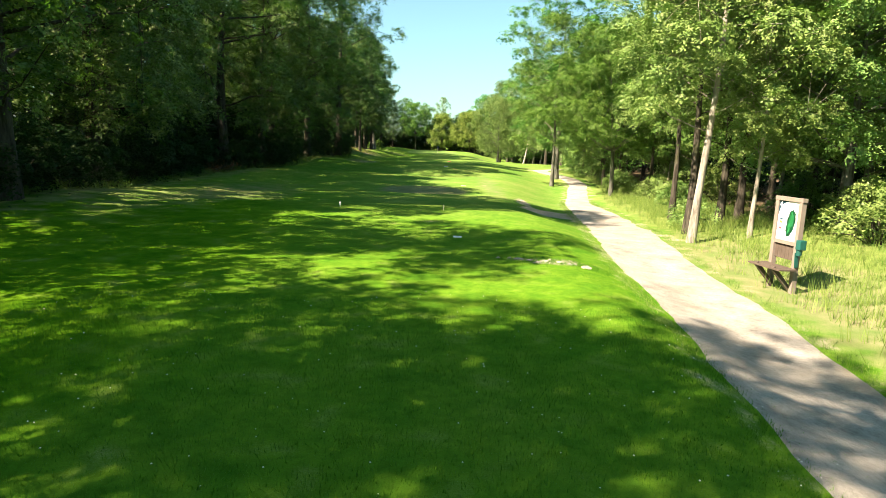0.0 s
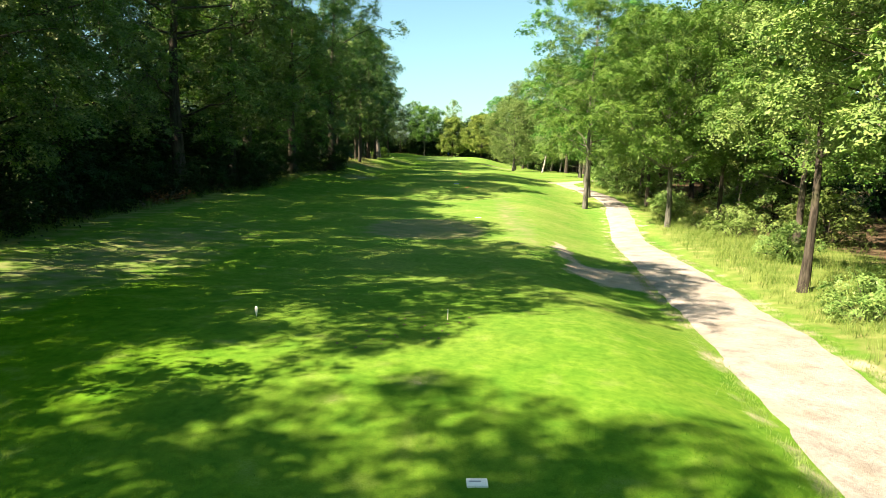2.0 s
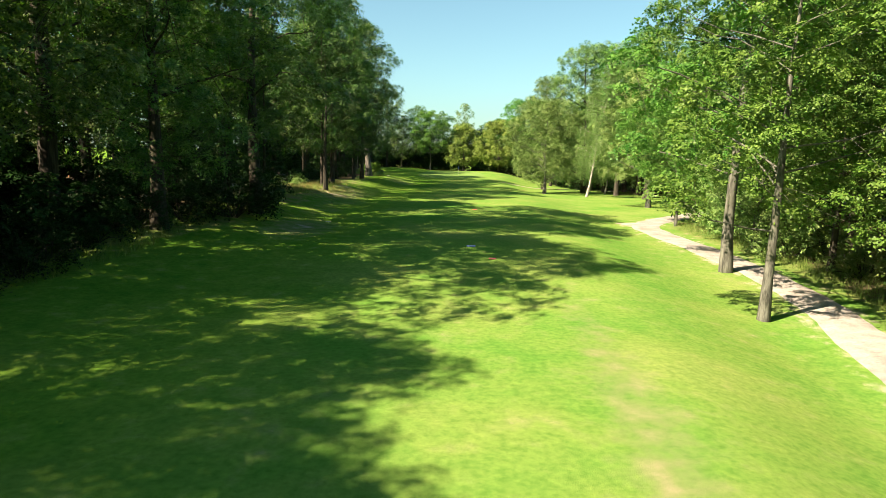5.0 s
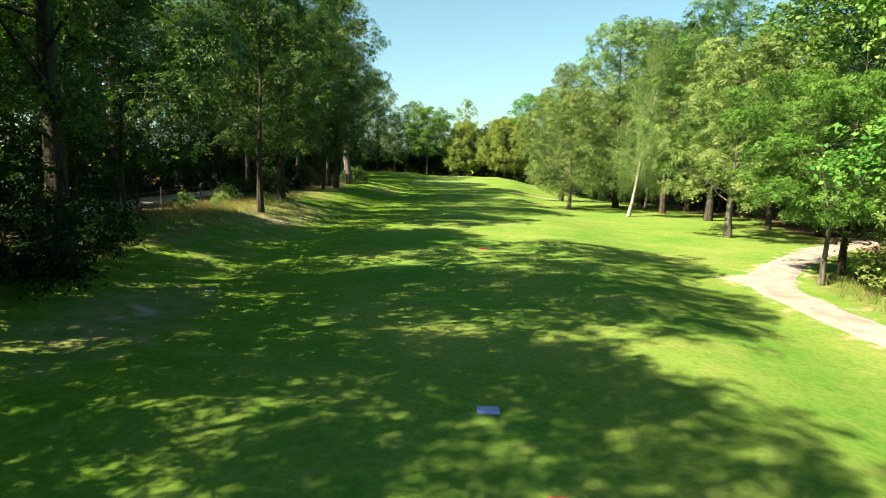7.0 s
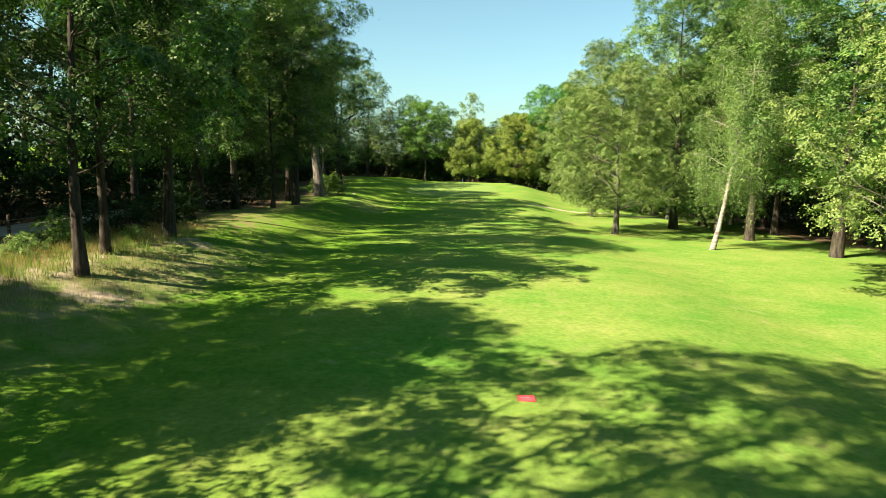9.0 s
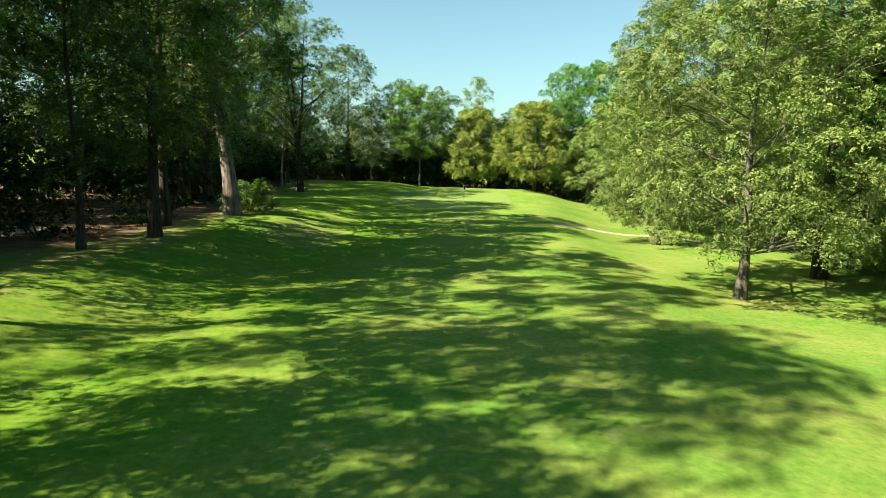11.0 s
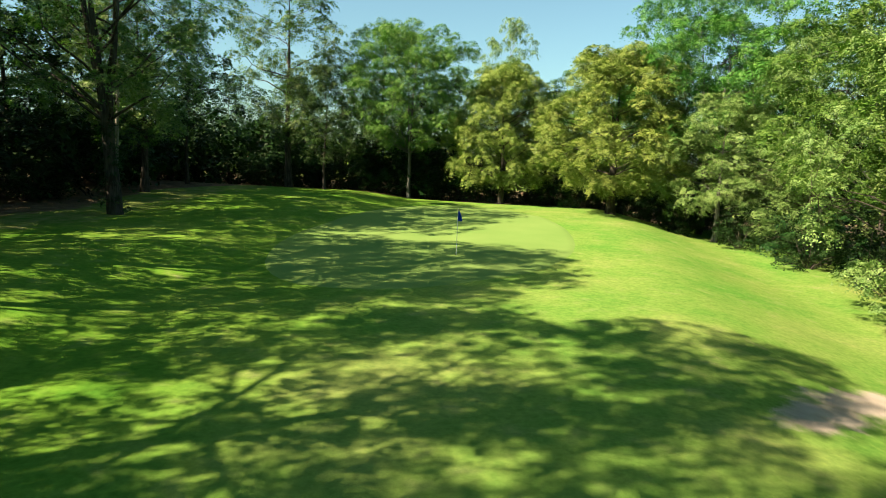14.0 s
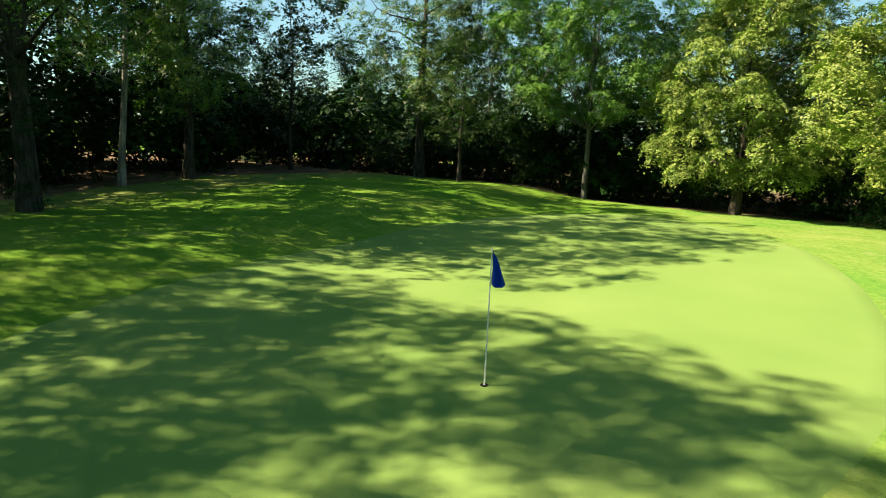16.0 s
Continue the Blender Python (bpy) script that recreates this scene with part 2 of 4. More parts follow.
def box(bm, size, m=None, bevel=0.0):
    r = bmesh.ops.create_cube(bm, size=1.0, matrix=(m or Matrix()) @ Matrix.Diagonal((*size, 1)))
    if bevel:
        es = {e for v in r["verts"] for e in v.link_edges}
        bmesh.ops.bevel(bm, geom=list(es), offset=bevel, segments=2, affect="EDGES", profile=0.6)
    return bm


def cyl(bm, r1, r2, depth, m=None, seg=12):
    bmesh.ops.create_cone(bm, cap_ends=True, segments=seg, radius1=r1, radius2=r2, depth=depth, matrix=m or Matrix())
    return bm


def ss(a, b, v):
    u = min(1.0, max(0.0, (v - a) / (b - a)))
    return u * u * (3 - 2 * u)


# ---- the lie of the land ----
PROFILE = [(-30, -.1), (5, -.1), (14, .05), (22, .2), (30, -.25), (42, -.45), (55, -.3), (68, .15), (78, .15), (92, .2), (110, .05),
           (128, -.3), (138, -.15), (152, -.05), (160, .08), (171, .5), (178, .5), (188, .1), (200, -.2)]


def profile(y):
    if y <= PROFILE[0][0]:
        return PROFILE[0][1]
    for (a, p), (b, q) in zip(PROFILE, PROFILE[1:]):
        if y <= b:
            return p + (q - p) * ss(a, b, y)
    return PROFILE[-1][1]


def break_line(y):
    """Where the mown ground breaks down towards the cart path."""
    return 2.6 + 1.4 * ss(30, 60, y) - 1.0 * ss(95, 125, y) + 1.2 * ss(140, 160, y)


def height(x, y):
    h = profile(y)
    drop = .55 + .35 * ss(35, 50, y) - .3 * ss(62, 80, y) - .15 * ss(95, 115, y) + .8 * ss(124, 150, y)
    w = 3.0 + 3.5 * ss(25, 60, y) + 1.2 * ss(132, 155, y)
    e = break_line(y)
    h -= drop * ss(e, e + w, x)
    h += .45 * ss(8, 13, x) * (1 - ss(48, 72, y))
    h += (.25 + .75 * ss(55, 85, y) - .5 * ss(135, 155, y)) * ss(-8.5, -14.5, x)
    h -= .9 * ss(13, 22, x) * ss(140, 160, y)
    return h


CART = [(2.9, -12), (3.8, -2), (4.5, 5), (5.3, 12), (6.0, 20), (7.3, 28), (8.25, 37.4), (8.9, 43.2), (9.75, 47.5), (11.15, 54.8), (12.4, 61), (12.7, 67), (12.4, 73), (11.8, 78.5), (12.0, 82.8),
        (13.6, 86), (17, 90.5), (21.5, 95.5), (28, 101)]
TRACK = [(4.8, 143.4), (6.8, 145.6), (9.8, 147.2), (13.8, 146.2), (15.8, 144), (18, 140), (22, 136)]


def spline(points, step=0.5):
    """A smooth line through plan points, sampled evenly."""
    p = [np.array(q, float) for q in points]
    p = [2 * p[0] - p[1], *p, 2 * p[-1] - p[-2]]
    out = []
    for a, b, c, d in zip(p, p[1:], p[2:], p[3:]):
        k = max(2, int(np.linalg.norm(c - b) / step))
        for i in range(k):
            u = i / k
            out.append(0.5 * (2 * b + (c - a) * u + (2 * a - 5 * b + 4 * c - d) * u * u + (3 * b - a - 3 * c + d) * u ** 3))
    out.append(p[-2])
    return out


CART_LINE = spline(CART)
CART_XY = np.array(CART_LINE)
TRACK_XY = np.array(spline(TRACK))


def from_cart(x, y):
    return float(np.min(np.hypot(CART_XY[:, 0] - x, CART_XY[:, 1] - y)))


def cart_x(y):
    return float(np.interp(y, CART_XY[:, 1], CART_XY[:, 0]))


def oval(x, y, cx, cy, rx, ry):
    return max(0.0, 1 - ((x - cx) / rx) ** 2 - ((y - cy) / ry) ** 2)


def axis(lo, hi, step, far):
    inner = list(np.arange(lo, hi + step / 2, step))
    out, s, v = [], step * 1.6, hi
    while v < far:
        v += s
        s *= 1.5
        out.append(v)
    low, s, v = [], step * 1.6, lo
    while v > -far:
        v -= s
        s *= 1.5
        low.append(v)
    return low[::-1] + inner + out


def build_ground():
    xs, ys = axis(-28, 32, 0.55, 2500), axis(-8, 198, 0.7, 2500)
    nx, ny = len(xs), len(ys)
    verts, zones = [], {k: [] for k in ("rough", "litter", "dry", "soil", "lush")}
    for y in ys:
        cx = cart_x(y) if y < 86 else 15 + (6 if y < 140 else 1)
        for x in xs:
            z = height(x, y) if abs(x) < 200 and -150 < y < 400 else height(max(-40, min(40, x)), max(-40, min(210, y)))
            nz = noise.noise((x * 0.35, y * 0.35, 3.1)) * 0.05 + noise.noise((x * 1.3, y * 1.3, 9.0)) * 0.006
            verts.append((x, y, z + nz))
            wob = noise.noise((x * 0.12, y * 0.12, 5.0)) * 2.2
            dent = 2.0 * ss(20, 45, y) * (1 - ss(55, 70, y)) + 1.5 * ss(104, 116, y) + 5 * ss(136, 148, y)
            left = ss(-11.0 - dent, -14.0 - dent, x + wob)
            right = ss(0.8, 2.4, x - cx) if y < 86 else ss(3, 7, x - cx + wob)
            back = ss(181, 184, y + wob)
            wood = max(ss(-15.5 - 6.5 * ss(134, 152, y), -18 - 6.5 * ss(134, 152, y), x + wob), ss(13.5, 18, x + wob) if y < 86 else ss(22, 25, x + wob), back)
            zones["rough"].append(max(left * 0.7, right * 0.85) * (1 - ss(36, 50, abs(x))))
            wood *= 1 - ss(42, 60, abs(x)) if abs(x) > 42 else 1
            wood *= 1 - ss(206, 220, y)
            zones["litter"].append(max(wood, left * 0.38 * ss(60, 85, y) * (1 - ss(136, 146, y))))
            # the first oval, at (-10.5, 29), paints a sun patch into the grass colour
            d = 0.6 * oval(x, y, -10.5, 29, 3.5, 14) + 1.5 * oval(x, y, -1.4, 41, 3.0, 4.2) ** .5 + 0.6 * oval(x, y, 3.1, 47, 1.0, 16) + 0.4 * oval(x, y, -10.8, 92, 2.0, 18) \
                + 0.7 * oval(x, y, -9.5, 72, 2.2, 5) + 1.0 * oval(x, y, -13.4, 94, 3.4, 8) + 0.5 * oval(x, y, -11, 131, 3, 6) + 0.2 * oval(x, y, 12.0, 70, 3, 22) + 1.1 * oval(x, y, 8.6, 15, 2.6, 10)
            zones["dry"].append(d)
            worn = 0.0
            if y < 104:
                off = abs(from_cart(x, y) - (1.37 - .42 * ss(30, 46, y) + .15 * ss(60, 75, y)))
                worn = (0.5 + 0.1 * ss(45, 25, y) - 0.2 * ss(24, 16, y)) * max(0, 1 - off / 0.55)
            elif 133 < y < 150 and 3 < x < 24:
                worn = 1.15 * max(0, 1 - float(np.min(np.hypot(TRACK_XY[:, 0] - x, TRACK_XY[:, 1] - y))) / 1.0)
            zones["soil"].append(worn + 0.95 * oval(x, y, 4.3, 36, 0.5, 4.5) + 0.8 * oval(x, y, 2.4, 14.25, 1.5, 0.42) + 1.3 * oval(x, y, 5.2, 32.0, 1.9, 2.2) + 0.6 * oval(x, y, -9.4, 72.6, 1.2, 1.3) + 0.9 * oval(x, y, 10.9, 83.9, 1.0, 1.3)
                                 + 0.5 * oval(x, y, -17.5, 46.3, 2.2, 1.5)
                                 + 1.0 * oval(x, y, -14.6, 92.6, 2.1, 4.6) + 0.8 * oval(x, y, -11.6, 91.2, 1.6, 0.9) + 0.7 * oval(x, y, -13.0, 100.0, 1.2, 1.6))
            zones["lush"].append(ss(40, 10, y) * 0.8 + 0.5 * ss(-2, -8, x))
    faces = [(j * nx + i, j * nx + i + 1, (j + 1) * nx + i + 1, (j + 1) * nx + i) for j in range(ny - 1) for i in range(nx - 1)]
    me = mesh_from("ground", verts, faces, GROUND, True)
    for k, v in zones.items():
        me.attributes.new(k, "FLOAT", "POINT").data.foreach_set("value", v)
    return tagged(new("ground", me), "mown fairway grass with dry worn patches and woodland edges", "ground", kind="structure")


def ground_at(x, y):
    return height(x, y) + noise.noise((x * 0.35, y * 0.35, 3.1)) * 0.05 + noise.noise((x * 1.3, y * 1.3, 9.0)) * 0.006


def ribbon(name, line, width, lift, material, label, seed):
    """A strip of gravel laid on the ground, domed a little, with frayed edges."""
    verts, faces, k = [], [], 9
    for i, p in enumerate(line):
        q, r = line[min(i + 1, len(line) - 1)], line[max(i - 1, 0)]
        t = (q - r) / np.linalg.norm(q - r)
        side = np.array((t[1], -t[0]))
        w = width(p[1]) / 2
        for j in range(k):
            u = j / (k - 1) * 2 - 1
            frayed = w * (1 + 0.09 * noise.noise((p[0] * 0.5 + 40 * seed, p[1] * 0.5, u * 0.6)) + 0.10 * noise.noise((p[0] * 3.1, p[1] * 3.1 + seed, u)))
            x, y = p + side * frayed * u
            verts.append((x, y, ground_at(x, y) + lift * (1 - abs(u) ** 4) - 0.03 * abs(u) ** 8))
    for i in range(len(line) - 1):
        faces += [(i * k + j, i * k + j + 1, (i + 1) * k + j + 1, (i + 1) * k + j) for j in range(k - 1)]
    return tagged(new(name, mesh_from(name, verts, faces, material, True)), label, "path", kind="structure")


GREEN_AT, GREEN_R = (-4.4, 162.8), (6.2, 13.3)


def build_green():
    verts, faces, rings, seg = [], [], 26, 96
    cx, cy = GREEN_AT
    for r in range(rings + 1):
        for s in range(seg):
            a = s / seg * math.tau
            wob = 1 + 0.05 * math.sin(2 * a + 0.7) + 0.045 * math.sin(3 * a + 2.0)
            f = r / rings * wob
            x, y = cx + GREEN_R[0] * f * math.cos(a), cy + GREEN_R[1] * f * math.sin(a)
            verts.append((x, y, ground_at(x, y) + (0.03 if r < rings else -0.03)))
    for r in range(rings):
        for s in range(seg):
            t = (s + 1) % seg
            faces.append((r * seg + s, (r + 1) * seg + s, (r + 1) * seg + t, r * seg + t))
    return tagged(new("putting_green", mesh_from("putting_green", verts, faces, PUTTING, True)), "smooth pale-green oval of short putting grass", "green", kind="structure")


build_ground()
ribbon("cart_path", CART_LINE, lambda y: 2.75 - 0.85 * ss(30, 46, y) + 0.3 * ss(60, 75, y), 0.035, PATH_STONE, "pale compacted gravel path with frayed grass edges", 1)
build_green()


# ---- trees ----
def tube(pts, radii, sides, verts, faces):
    base = len(verts)
    up = Vector((0.3, 0.2, 1)).normalized()
    for i, p in enumerate(pts):
        d = (pts[min(i + 1, len(pts) - 1)] - pts[max(i - 1, 0)]).normalized()
        u = d.cross(Vector((1, 0.1, 0)) if abs(d.x) < 0.8 else up).normalized()
        v = d.cross(u)
        for s in range(sides):
            a = s / sides * math.tau
            verts.append(p + (u * math.cos(a) + v * math.sin(a)) * radii[i])
    for i in range(len(pts) - 1):
        for s in range(sides):
            t = (s + 1) % sides
            faces.append((base + i * sides + s, base + i * sides + t, base + (i + 1) * sides + t, base + (i + 1) * sides + s))


def leaf_faces(rng, pos, nrm, size, corners=3):
    """One pointed leaf at each place, turned at random about its normal."""
    n = len(pos)
    nrm = nrm / (np.linalg.norm(nrm, axis=1, keepdims=True) + 1e-6)
    t = rng.normal(size=(n, 3))
    t -= nrm * np.sum(t * nrm, axis=1, keepdims=True)
    t /= np.linalg.norm(t, axis=1, keepdims=True) + 1e-6
    b = np.cross(nrm, t)
    s = (size * rng.uniform(0.65, 1.35, n))[:, None]
    if corners == 4:
        return np.stack([pos - t * s, pos + b * s * 0.6 + nrm * s * 0.12, pos + t * s, pos - b * s * 0.6 + nrm * s * 0.12], axis=1).reshape(-1, 3)
    return np.stack([pos - t * s * 0.6 - b * s * 0.62, pos - t * s * 0.5 + b * s * 0.62, pos + t * s * 1.15], axis=1).reshape(-1, 3)


def leaves(rng, centres, per, spread, flat, size, outward):
    """Loose leaves round the twig ends."""
    c = np.repeat(np.asarray(centres), per, axis=0)
    n = len(c)
    pos = c + rng.normal(size=(n, 3)) * np.array((spread, spread, spread * flat))
    out = pos - np.mean(np.asarray(centres), axis=0)
    out /= np.linalg.norm(out, axis=1, keepdims=True) + 1e-6
    return leaf_faces(rng, pos, rng.normal(size=(n, 3)) * 0.55 + np.array((0, 0, 0.75)) + out * outward, size)


def lump_leaves(rng, lumps, count, flat, size, per=30, spray=2.9, corners=3):
    """Flat drooping sprays of leaves in the outer skin of rounded boughs; lumps: centre and radius of each."""
    c = np.array([p for p, _ in lumps], float)
    r = np.array([q for _, q in lumps], float)
    k = np.maximum(3, (count / per * r ** 2 / np.sum(r ** 2)).astype(int))
    i = np.repeat(np.arange(len(r)), k)
    n = len(i)
    d = rng.normal(size=(n, 3)) + np.array((0, 0, 0.45))
    d /= np.linalg.norm(d, axis=1, keepdims=True)
    # each bough is uneven: pushed out and in along a few random waves
    w = rng.normal(size=(len(r), 3)) * 2.6
    f = 0.66 + 0.34 * np.sqrt(rng.random(n)) + 0.14 * np.sin(np.sum(d * w[i], axis=1) * 1.6 + i) + rng.normal(size=n) * 0.04
    pos = c[i] + d * (f * r[i])[:, None] * np.array((1, 1, flat))
    nrm = d * 0.55 + np.array((0, 0, 0.6)) + rng.normal(size=(n, 3)) * 0.25
    nrm /= np.linalg.norm(nrm, axis=1, keepdims=True)
    # the leaves of each spray lie round its plane
    j = np.repeat(np.arange(n), per)
    m = len(j)
    big = size * spray * rng.uniform(0.5, 1.2, n)
    off = rng.normal(size=(m, 3)) * big[j][:, None]
    lift = np.sum(off * nrm[j], axis=1, keepdims=True)
    off -= nrm[j] * lift * 0.72
    at = pos[j] + off - np.array((0, 0, 1.0)) * (np.sum(off * off, axis=1, keepdims=True) / (big[j][:, None] * 5))
    return leaf_faces(rng, at, nrm[j] + rng.normal(size=(m, 3)) * 0.30, size, corners)


def crown_radius(shape, g):
    """How far a crown reaches at the share g of its height, of its greatest reach."""
    if shape == "spread":
        return 0.35 + 0.65 * math.sin(math.pi * min(1.0, 0.12 + 0.72 * g)) if g < 0.9 else 0.75 - 3.5 * (g - 0.9)
    if shape == "up":
        return 0.45 + 0.55 * math.sin(math.pi * (0.08 + 0.82 * g)) if g < 0.92 else 0.5 - 4 * (g - 0.92)
    return max(0.12, math.sqrt(max(0.0, 1 - ((g - 0.42) / 0.6) ** 2)))


def make_tree(name, label, seed, tall, clear, radius, stem, limbs, twigs, per, leaf, spread, leaf_mat, bark, shape="round", lean=(0, 0), flat=0.55, forks=1, fine=True, category="tree", corners=3):
    """A tree at the origin: trunk with limbs and twigs, and a crown of leafy boughs with gaps between them."""
    rng = np.random.default_rng(seed)
    rnd = random.Random(seed)
    verts, faces, tips, lumps = [], [], [], []
    top = Vector((lean[0] * tall, lean[1] * tall, tall * 0.93))
    stems = []
    for f in range(forks):
        pts, k = [], 9
        ph, aw = rnd.uniform(0, 6), rnd.uniform(0, 6)
        away = Vector((math.cos(f / forks * math.tau + aw), math.sin(f / forks * math.tau + aw), 0)) * (0 if forks == 1 else radius * 0.45)
        for i in range(k + 1):
            u = i / k
            w = tall * 0.012 * math.sin(ph + u * 7) * u ** 0.5
            pts.append(Vector((w, w * 0.7 * math.cos(aw + 3 * u), -0.15)) + top * u + away * max(0, u - 0.28) ** 1.2)
        rad = [stem * (1.28 if i == 0 else 1.0) * (1 - 0.95 * (i / k)) ** 1.25 * (1 if forks == 1 else 0.75) for i in range(k + 1)]
        tube(pts, rad, 9 if fine else 6, verts, faces)
        stems.append((pts, rad))

    def on_stem(f, z):
        pts, rad = stems[f]
        for i in range(len(pts) - 1):
            if pts[i + 1].z >= z:
                return pts[i].lerp(pts[i + 1], (z - pts[i].z) / (pts[i + 1].z - pts[i].z)), rad[i]
        return pts[-1], rad[-1]

    # the boughs: spread over the outside of an uneven crown, some within
    low, waves = clear * 0.92, [(rnd.uniform(0, 6), rnd.uniform(0, 6), rnd.uniform(-2, 2)) for _ in range(3)]
    count = int(limbs * (3.8 if fine else 2.2))
    ends = []
    for i in range(count):
        g = ((i + rnd.random()) / count) ** 0.92
        ang = i * 2.39996 + rnd.uniform(-0.6, 0.6)
        z = low + (tall * 0.97 - low) * g
        uneven = 1 + 0.13 * math.sin(2 * ang + waves[0][0] + waves[0][2] * 3 * g) + 0.12 * math.sin(3 * ang + waves[1][0] + 7 * g) + 0.10 * math.sin(9 * g + waves[2][1] + ang)
        out = radius * crown_radius(shape, g) * uneven * (rnd.uniform(0.78, 1.0) if rnd.random() < 0.62 else rnd.uniform(0.12, 0.75))
        core, _ = on_stem(i % forks, min(z, tall * 0.9))
        ends.append((Vector((core.x + math.cos(ang) * out, core.y + math.sin(ang) * out, z)), out, ang))
    branches = []
    for i in range(limbs):
        e, out, ang = ends[int((i + 0.5) * count / limbs)]
        rise = (0.35 if shape in ("round", "weep") else 0.75) * out
        at, r = on_stem(i % forks, max(clear * 0.8, min(e.z - rise, tall * 0.88)))
        bend = Vector((math.cos(ang), math.sin(ang), 0)) * out * rnd.uniform(0.08, 0.2) + Vector((0, 0, rnd.uniform(-.05, .18) * out))
        lp = [at.lerp(e, u) + bend * math.sin(u * math.pi) + Vector((rnd.gauss(0, .05), rnd.gauss(0, .05), rnd.gauss(0, .04))) * (out * u) for u in (0, .2, .4, .6, .8, 1)]
        r0 = max(0.018, min(r * 0.4, stem * 0.19))
        tube(lp if fine else lp[::2], [r0 * (1 - 0.85 * s / 5) for s in range(6)], 5 if fine else 3, verts, faces)
        branches.append((lp, r0))
        for t in range(twigs if shape == "weep" else 2):
            q = lp[2 + t % 4]
            e2 = q + Vector((rnd.gauss(0, 1), rnd.gauss(0, 1), rnd.gauss(0.1, 0.4))).normalized() * radius * rnd.uniform(0.09, 0.24)
            if shape == "weep":
                hang = rnd.uniform(0.5, 1.0) * radius * 0.95
                for h in range(6):
                    tips.append(e2 + Vector((rnd.gauss(0, .16), rnd.gauss(0, .16), -hang * (h + rnd.uniform(-.4, .4)) / 5)))
                tube([q, e2, e2 - Vector((0, 0, hang))], [0.012, 0.006, 0.002], 3, verts, faces)
    if shape != "weep":
        for i, (e, out, ang) in enumerate(ends):
            lumps.append((e, radius * spread * rnd.uniform(0.7, 1.25)))
            if fine:
                lp, r0 = min(branches, key=lambda b: (b[0][3] - e).length)
                o = min(lp[1:], key=lambda p: (p - e).length)
                tube([o, (o + e) / 2 + Vector((0, 0, 0.06)), e], [r0 * 0.32, r0 * 0.22, 0.008], 3, verts, faces)
    thing = new(name)
    part("trunk", mesh_from("trunk", verts, faces, bark, True), bark, thing)
    if shape == "weep":
        lv = leaves(rng, [tuple(t) for t in tips], per, spread, flat, leaf, 0.35)
    else:
        lumps.append((stems[0][0][-1], radius * spread * 0.8))
        lv = lump_leaves(rng, [(tuple(p), q) for p, q in lumps], limbs * twigs * per, flat, leaf, corners=corners)
    part("crown", quads_mesh("crown", lv, leaf_mat, corners), leaf_mat, thing)
    return tagged(thing, label, category)


def make_shrub(name, label, seed, tall, radius, clumps, per, leaf, leaf_mat, stem_mat):
    rng = np.random.default_rng(seed)
    rnd = random.Random(seed)
    verts, faces, tips = [], [], []
    for i in range(clumps):
        a, u = rnd.uniform(0, math.tau), math.sqrt(rnd.random())
        h = tall * rnd.uniform(0.12, 1.0) * math.sqrt(max(0.1, 1 - 0.75 * u * u))
        tips.append((math.cos(a) * u * radius, math.sin(a) * u * radius, h))
        if i % 4 == 0:
            e = Vector(tips[-1])
            tube([Vector((0, 0, -.1)) + e * 0.05, e * 0.5 + Vector((0, 0, 0.15)), e], [0.03, 0.02, 0.006], 4, verts, faces)
    thing = new(name)
    part("stem", mesh_from("stem", verts, faces, stem_mat, True), stem_mat, thing)
    part("foliage", quads_mesh("foliage", lump_leaves(rng, [(t, radius * rnd.uniform(0.14, 0.27)) for t in tips], clumps * per, 0.8, leaf), leaf_mat, 3), leaf_mat, thing)
    return tagged(thing, label, "shrub")


